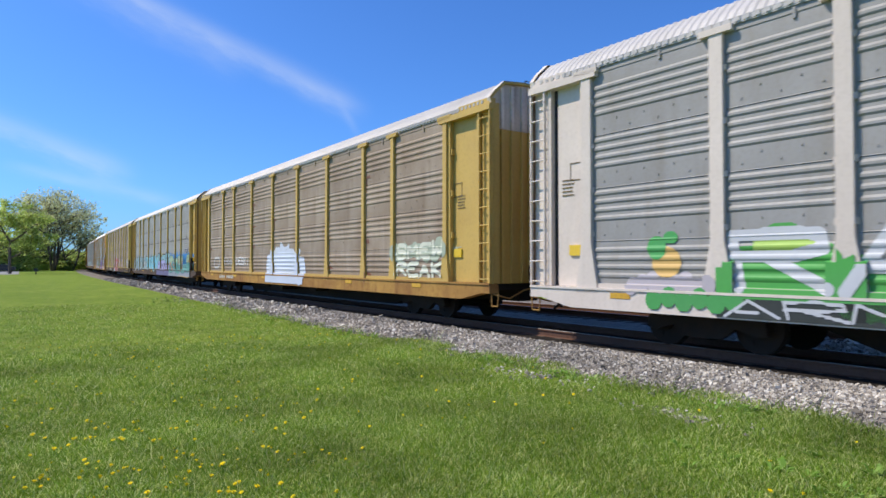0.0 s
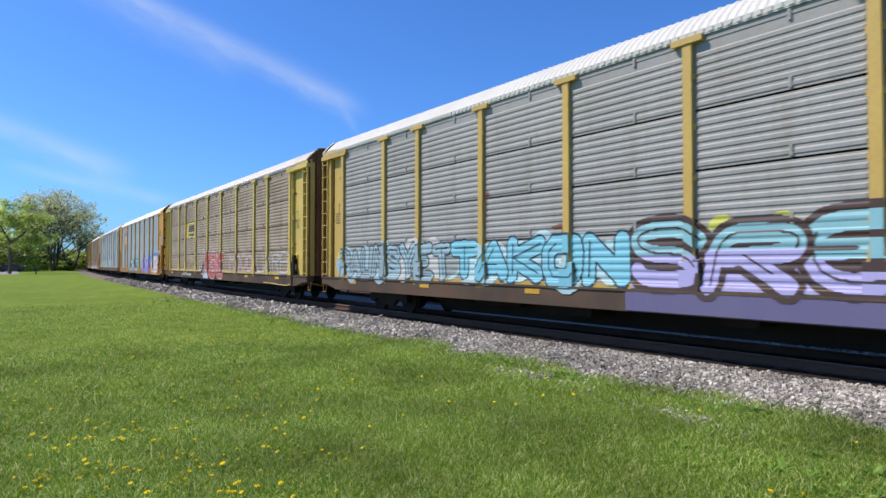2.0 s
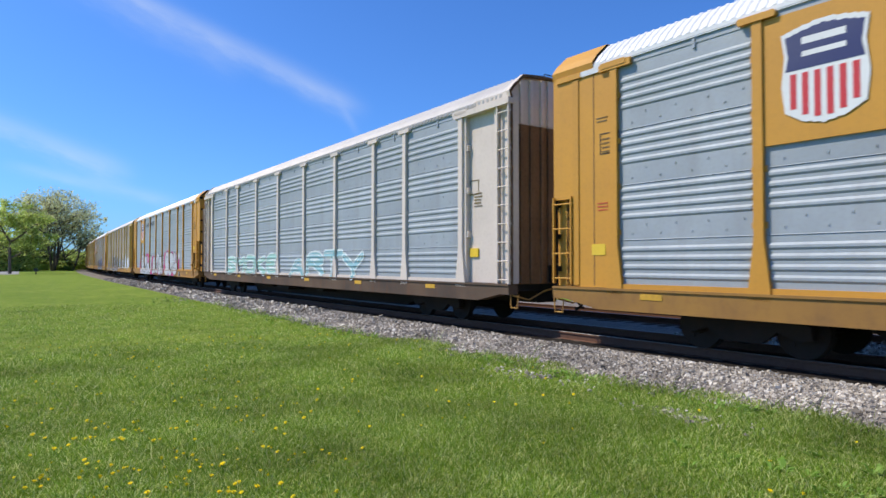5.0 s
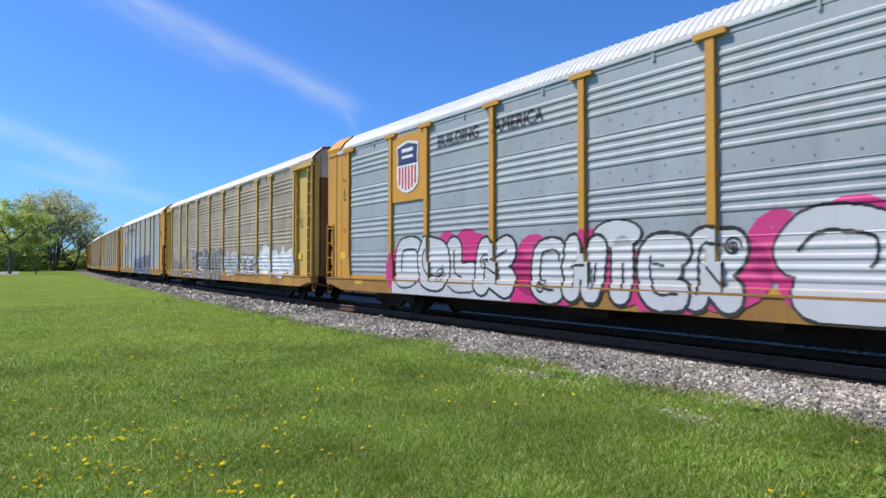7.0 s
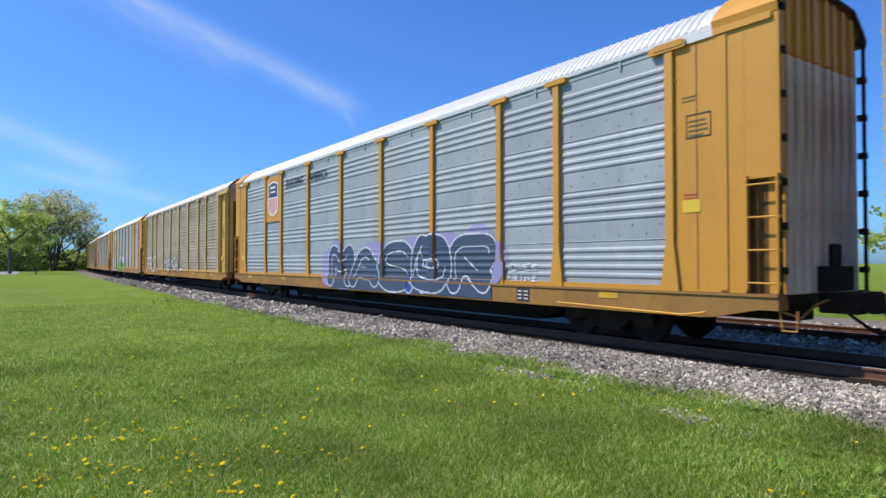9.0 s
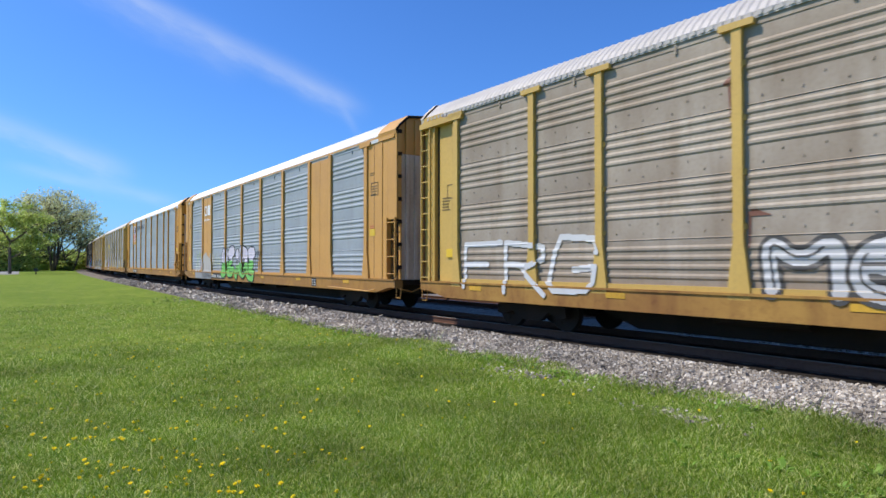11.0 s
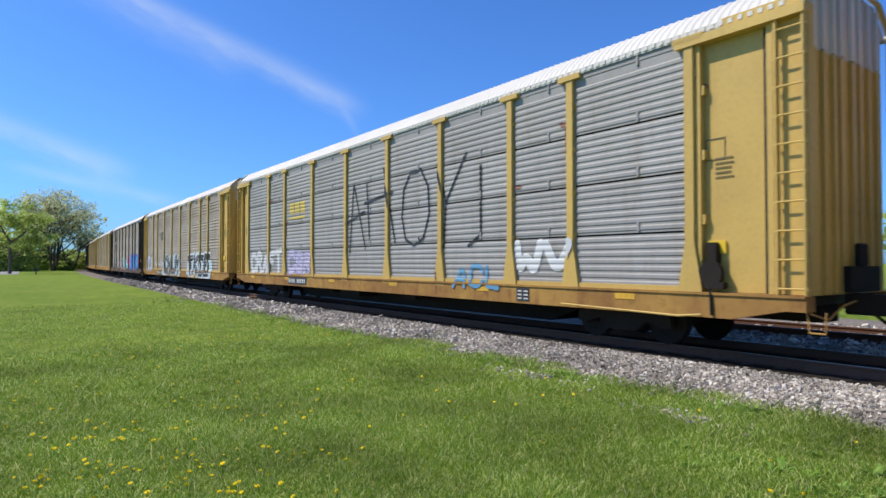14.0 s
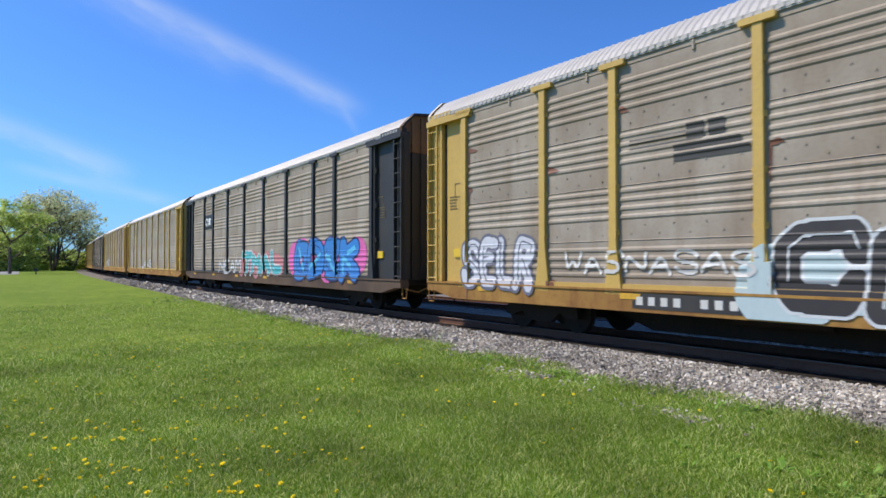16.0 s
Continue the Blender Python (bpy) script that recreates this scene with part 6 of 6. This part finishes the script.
def tree(name, x, y, z, height, spread, seed, leaf, leaves, size, low=0.2, trunk=0.02, stems=1, label="", category="tree"):
    rnd = random.Random(seed)
    root = new(name)
    root.location = (x, y, z)
    tagged(root, label, category)
    wood = Geo()
    tips = []
    def grow(p, d, length, r, depth):
        q = p + d * length * 0.5 + Vector((rnd.uniform(-1, 1), rnd.uniform(-1, 1), 0)) * length * 0.05
        e = q + (d + Vector((0, 0, 0.12))).normalized() * length * 0.5
        wood.rod(p, q, r, 6, r * 0.85)
        wood.rod(q, e, r * 0.85, 6, r * 0.62)
        if depth >= 2:
            tips.append((q, length))
        tips.append((e, length))
        if depth == 4:
            return
        for _ in range(3 if depth else 4):
            a = rnd.uniform(0, math.tau)
            t = rnd.uniform(0.35, 0.85)
            side = Vector((math.cos(a) * spread / height * 2, math.sin(a) * spread / height * 2, rnd.uniform(0.1, 0.5)))
            grow(q if rnd.random() < 0.4 else e, (d * (1 - t) + side * t).normalized(), length * rnd.uniform(0.55, 0.78), r * 0.55, depth + 1)
    for i in range(stems):
        a = math.tau * i / stems + 0.5
        lean = Vector((math.cos(a) * 0.22, math.sin(a) * 0.22, 1)).normalized() if stems > 1 else Vector((0.03, 0, 1)).normalized()
        grow(Vector((math.cos(a) * 0.25, math.sin(a) * 0.25, -0.1)) if stems > 1 else Vector((0, 0, -0.1)), lean, height * 0.36, height * trunk, 0)
    top = max(t[0].z for t in tips)
    k = height / (top * 1.06)
    wood.v = [(v[0] * k, v[1] * k, v[2] * k) for v in wood.v]
    part("trunk", wood, BARK, root, "grey-brown trunk and limbs")
    crown = []
    n = len(tips)
    for _ in range(leaves):
        p, ln = tips[int(rnd.random() * n)]
        p = p * k
        if low == 0.0 and rnd.random() < 0.5:
            a, q = rnd.uniform(0, math.tau), math.sqrt(rnd.random()) * spread * 0.5
            p = Vector((math.cos(a) * q, math.sin(a) * q, height * 0.62 * rnd.random() * (1 - (q / spread) ** 2)))
        if p.z < height * low:
            continue
        sp = ln * k * 0.55
        c = p + Vector((rnd.gauss(0, sp * 0.5), rnd.gauss(0, sp * 0.5), rnd.gauss(0, sp * 0.42)))
        a = Vector((rnd.gauss(0, 1), rnd.gauss(0, 1), rnd.gauss(0, 1))).normalized()
        b = a.orthogonal().normalized()
        w = a.cross(b)
        s = size * rnd.uniform(0.5, 1.3)
        crown.append((tuple(c + b * s), tuple(c + w * s * 0.6), tuple(c - b * s), tuple(c - w * s * 0.6)))
    me = bpy.data.meshes.new("crown")
    me.from_pydata([v for q in crown for v in q], [], [(i * 4, i * 4 + 1, i * 4 + 2, i * 4 + 3) for i in range(len(crown))])
    me.materials.append(None)
    part("crown", me, leaf, root, "uneven crown of small spring leaves")
    return root

def place(az, dist, z=None):
    """A place by bearing (metres aside at one metre ahead) and distance ahead."""
    return az * dist * 1.095, dist * 0.96, float(lawn_z(200.0)) if z is None else z
def plant(name, az, dist, height, spread, *a, **kw):
    x, y, z = place(az, dist)
    return tree(name, x, y, z, height * 1.095, spread * 1.05, *a, **kw)
plant("tree", -0.540, 150, 18.0, 11, 1, LEAF_SPARSE, 13000, 0.21, low=0.20, trunk=0.013, stems=5, label="tall multi-stemmed tree with thin budding spring leaves")
plant("tree", -0.515, 156, 13.5, 7, 2, LEAF_SPARSE, 2000, 0.30, low=0.25, trunk=0.012, stems=2, label="slender tree with sparse new leaves")
plant("tree", -0.600, 105, 10.8, 7.5, 3, LEAF_FRESH, 8500, 0.2, low=0.16, trunk=0.018, label="round young tree with fresh green leaves")
plant("tree", -0.575, 160, 13.0, 9, 4, LEAF_FRESH, 3600, 0.32, low=0.08, trunk=0.014, label="broad tree with yellow-green spring leaves")
plant("tree", -0.635, 150, 13.5, 10, 5, LEAF_FRESH, 3600, 0.32, low=0.08, trunk=0.014, label="broad tree with yellow-green spring leaves")
for i, (az, d, h, sp, mt) in enumerate(((-0.545, 165, 4.5, 6, LEAF_DARK), (-0.57, 170, 5.5, 7, LEAF_DARK), (-0.525, 168, 3.6, 5, LEAF_DARK), (-0.505, 178, 4.6, 6, LEAF_FRESH), (-0.518, 190, 5.6, 6, LEAF_FRESH), (-0.60, 175, 6.0, 8, LEAF_DARK), (-0.63, 180, 6.5, 8, LEAF_FRESH), (-0.66, 170, 6.0, 8, LEAF_DARK), (-0.495, 200, 5.2, 5, LEAF_DARK), (-0.485, 215, 5.0, 5, LEAF_FRESH), (-0.472, 240, 7.0, 6, LEAF_SPARSE))):
    plant("shrub", az, d, h, sp, 20 + i, mt, 2200, 0.34, low=0.0, trunk=0.012, stems=5, label="dense green shrub at the edge of the lawn", category="shrub")
def far_woods():
    rng = np.random.default_rng(31)
    vs, fs = [], []
    for i in range(9000):
        az = rng.uniform(-0.80, -0.455)
        d = rng.uniform(225, 262)
        top = 4.2 + 2.2 * noise.noise((az * 22, 0, 0)) + 1.2 * noise.noise((az * 70, 3, 0))
        c = Vector((az * d * 1.14, d, -0.3 + top * rng.uniform(0, 1) ** 0.8))
        a = Vector(rng.normal(0, 1, 3)).normalized()
        b = a.orthogonal().normalized()
        w = a.cross(b)
        s = rng.uniform(0.35, 0.8)
        o = len(vs)
        vs += [tuple(c + b * s), tuple(c + w * s * 0.7), tuple(c - b * s), tuple(c - w * s * 0.7)]
        fs.append((o, o + 1, o + 2, o + 3))
    me = bpy.data.meshes.new("far_woods")
    me.from_pydata(vs, [], fs)
    me.materials.append(None)
    ob = part("far_woods", me, LEAF_FRESH)
    tagged(ob, "low green woods far behind the park lawn", "woods", kind="stuff")
far_woods()
for i, (az, d, h, sp) in enumerate(((-0.590, 138, 6.8, 8), (-0.615, 136, 7.6, 8), (-0.556, 158, 2.6, 5), (-0.528, 154, 2.2, 4))):
    plant("shrub", az, d, h, sp, 70 + i, LEAF_FRESH, 3600, 0.30, low=0.0, trunk=0.012, stems=5, label="tall leafy green shrub under the park trees", category="shrub")
# green beyond the line, seen between the cars
for i, (s, o, h) in enumerate(((-16, -19, 6.2), (-9, -22, 6.6), (-24, -21, 7.0), (-3, -26, 6.4), (6, -28, 6.0), (-34, -24, 7.5))):
    p = beside(s, o)
    tree("tree", p.x, p.y, -0.25, h, 5, 50 + i, LEAF_FRESH, 4200, 0.20, low=0.05, trunk=0.016, stems=2, label="leafy green tree beyond the railway line")

ASPHALT = tone_material("pale_asphalt", [(0.30, 0.29, 0.28), (0.36, 0.35, 0.34), (0.25, 0.24, 0.235)], [0.4, 5.0], bump=0.2)
def build_road():
    vs = []
    for i in range(30):
        t = i / 29
        d0, d1 = 92 + 6 * t * t, 165 - 8 * t
        az = -0.80 + 0.213 * t
        vs += [(az * d0 * 1.095, d0 * 0.96, -0.11), (az * d1 * 1.095, d1 * 0.96, -0.11)]
    g = Geo().add(vs, [(i * 2, i * 2 + 2, i * 2 + 3, i * 2 + 1) for i in range(29)])
    g.v = [(v[0], v[1], v[2] + 0.02) for v in g.v]
    ob = part("road", g, ASPHALT)
    tagged(ob, "pale asphalt park road beside the trees", "road", kind="structure")
build_road()

def utility_pole(x, y, z, h):
    root = new("utility_pole")
    root.location = (x, y, z)
    tagged(root, "grey wooden utility pole with a crossarm", "utility pole")
    part("pole", Geo().rod((0, 0, -0.1), (0, 0, h), 0.17, 8, 0.11), BARK, root)
    part("crossarm", Geo().box(-1.1, 1.1, -0.06, 0.06, h - 0.7, h - 0.55, 0.01), BARK, root)
    ins = Geo()
    for i in (-0.95, -0.4, 0.4, 0.95):
        ins.rod((i, 0, h - 0.55), (i, 0, h - 0.38), 0.05, 6)
    part("insulator", ins, WHITE, root)
utility_pole(-0.508 * 202, 178, -0.1, 9.9)
utility_pole(-0.497 * 257, 226, -0.1, 9.9)

def bench_sign(x, y):
    root = new("park_sign")
    root.location = (x, y, -0.05)
    tagged(root, "small dark park sign on a short post", "sign")
    part("post", Geo().box(-0.06, 0.06, -0.06, 0.06, -0.05, 0.55, 0.01), BARK, root)
    part("board", Geo().box(-0.28, 0.28, -0.03, 0.03, 0.4, 0.85, 0.02), BLACK, root)
bench_sign(-0.565 * 107, 94)

def trackside_box(s, o):
    p = beside(s, o)
    root = new("trackside_barrier")
    root.location = (p.x, p.y, -0.25)
    tagged(root, "yellow steel barrier frame beyond the track", "barrier")
    for x in (-0.6, 0.6):
        part("post", Geo().rod((x, 0, -0.05), (x, 0, 1.5), 0.05, 8), LEMON, root)
    for z in (0.55, 1.0, 1.45):
        part("bar", Geo().rod((-0.6, 0, z), (0.6, 0, z), 0.04, 8), LEMON, root)
trackside_box(-9.0, -11.0)
trackside_box(-6.5, -11.0)

def park_car():
    """A dark car driving away on the park road."""
    car = new("road_car")
    tagged(car, "dark grey car driving along the pale park road", "car")
    body = [(-2.2, 0.35), (-2.25, 0.75), (-2.1, 0.95), (-1.2, 1.02), (-0.7, 1.48), (0.9, 1.52), (1.7, 1.05), (2.15, 0.95), (2.25, 0.6), (2.2, 0.32)]
    part("body", Geo().prism(body, -0.88, 0.88), weathered("dark_car_paint", (0.03, 0.032, 0.036), (0.036, 0.036, 0.04), rough=0.3, dirt_amount=0.1, streak=0.1), car)
    glass = weathered("dark_car_glass", (0.02, 0.024, 0.028), (0.024, 0.026, 0.03), rough=0.15, dirt_amount=0.05, streak=0.0)
    for y in (-0.885, 0.885):
        part("side_window", Geo().prism([(-1.05, 1.04), (-0.65, 1.42), (0.85, 1.45), (1.5, 1.05)], y - 0.006, y + 0.006), glass, car)
    for x in (-1.35, 1.35):
        for y in (-0.8, 0.8):
            part("wheel", Geo().rod((x, y - 0.11, 0.33), (x, y + 0.11, 0.33), 0.33, 16), SHADE, car)
    return car
ROAD_CAR = park_car()

# ---- what moves ----
def motions():
    way = [(0.0, -0.698, 118), (1.0, -0.690, 120), (2.0, -0.682, 122), (2.5, -0.683, 122), (3.2, -0.708, 122), (4.0, -0.74, 122), (16.0, -0.80, 122)]
    walk(ROAD_CAR, [(t, Matrix.Translation((az * d, d, -0.09)) @ Matrix.Rotation(0.45, 4, 'Z')) for t, az, d in way])
    for k, c in enumerate(CARS):
        walk(c, [(i * 0.5, car_pose(k, i * 0.5)) for i in range(33)])
    for n, (w, wx) in enumerate(WHEELS):
        k = n // 4
        a = max(0.0, (FIRST + PITCH * k - 45) / SPEED)
        b = min(16.0, (FIRST + PITCH * k + 12) / SPEED)
        if k > 14 or b <= a + 0.1:
            continue
        here = Vector((wx, 0, 0.42))
        rows = [] if a <= 0.03 else [(0.0, Matrix.Translation(here))]
        steps = int((b - a) * 30)
        turn = SPEED / 0.42 / 30
        for i in range(steps + 1):
            rows.append((a + i / 30, Matrix.Translation(here) @ Matrix.Rotation(turn * i, 4, 'Y')))
        if rows[-1][0] < 15.96:
            rows.append((16.0, rows[-1][1]))
        walk(w, rows)
motions()
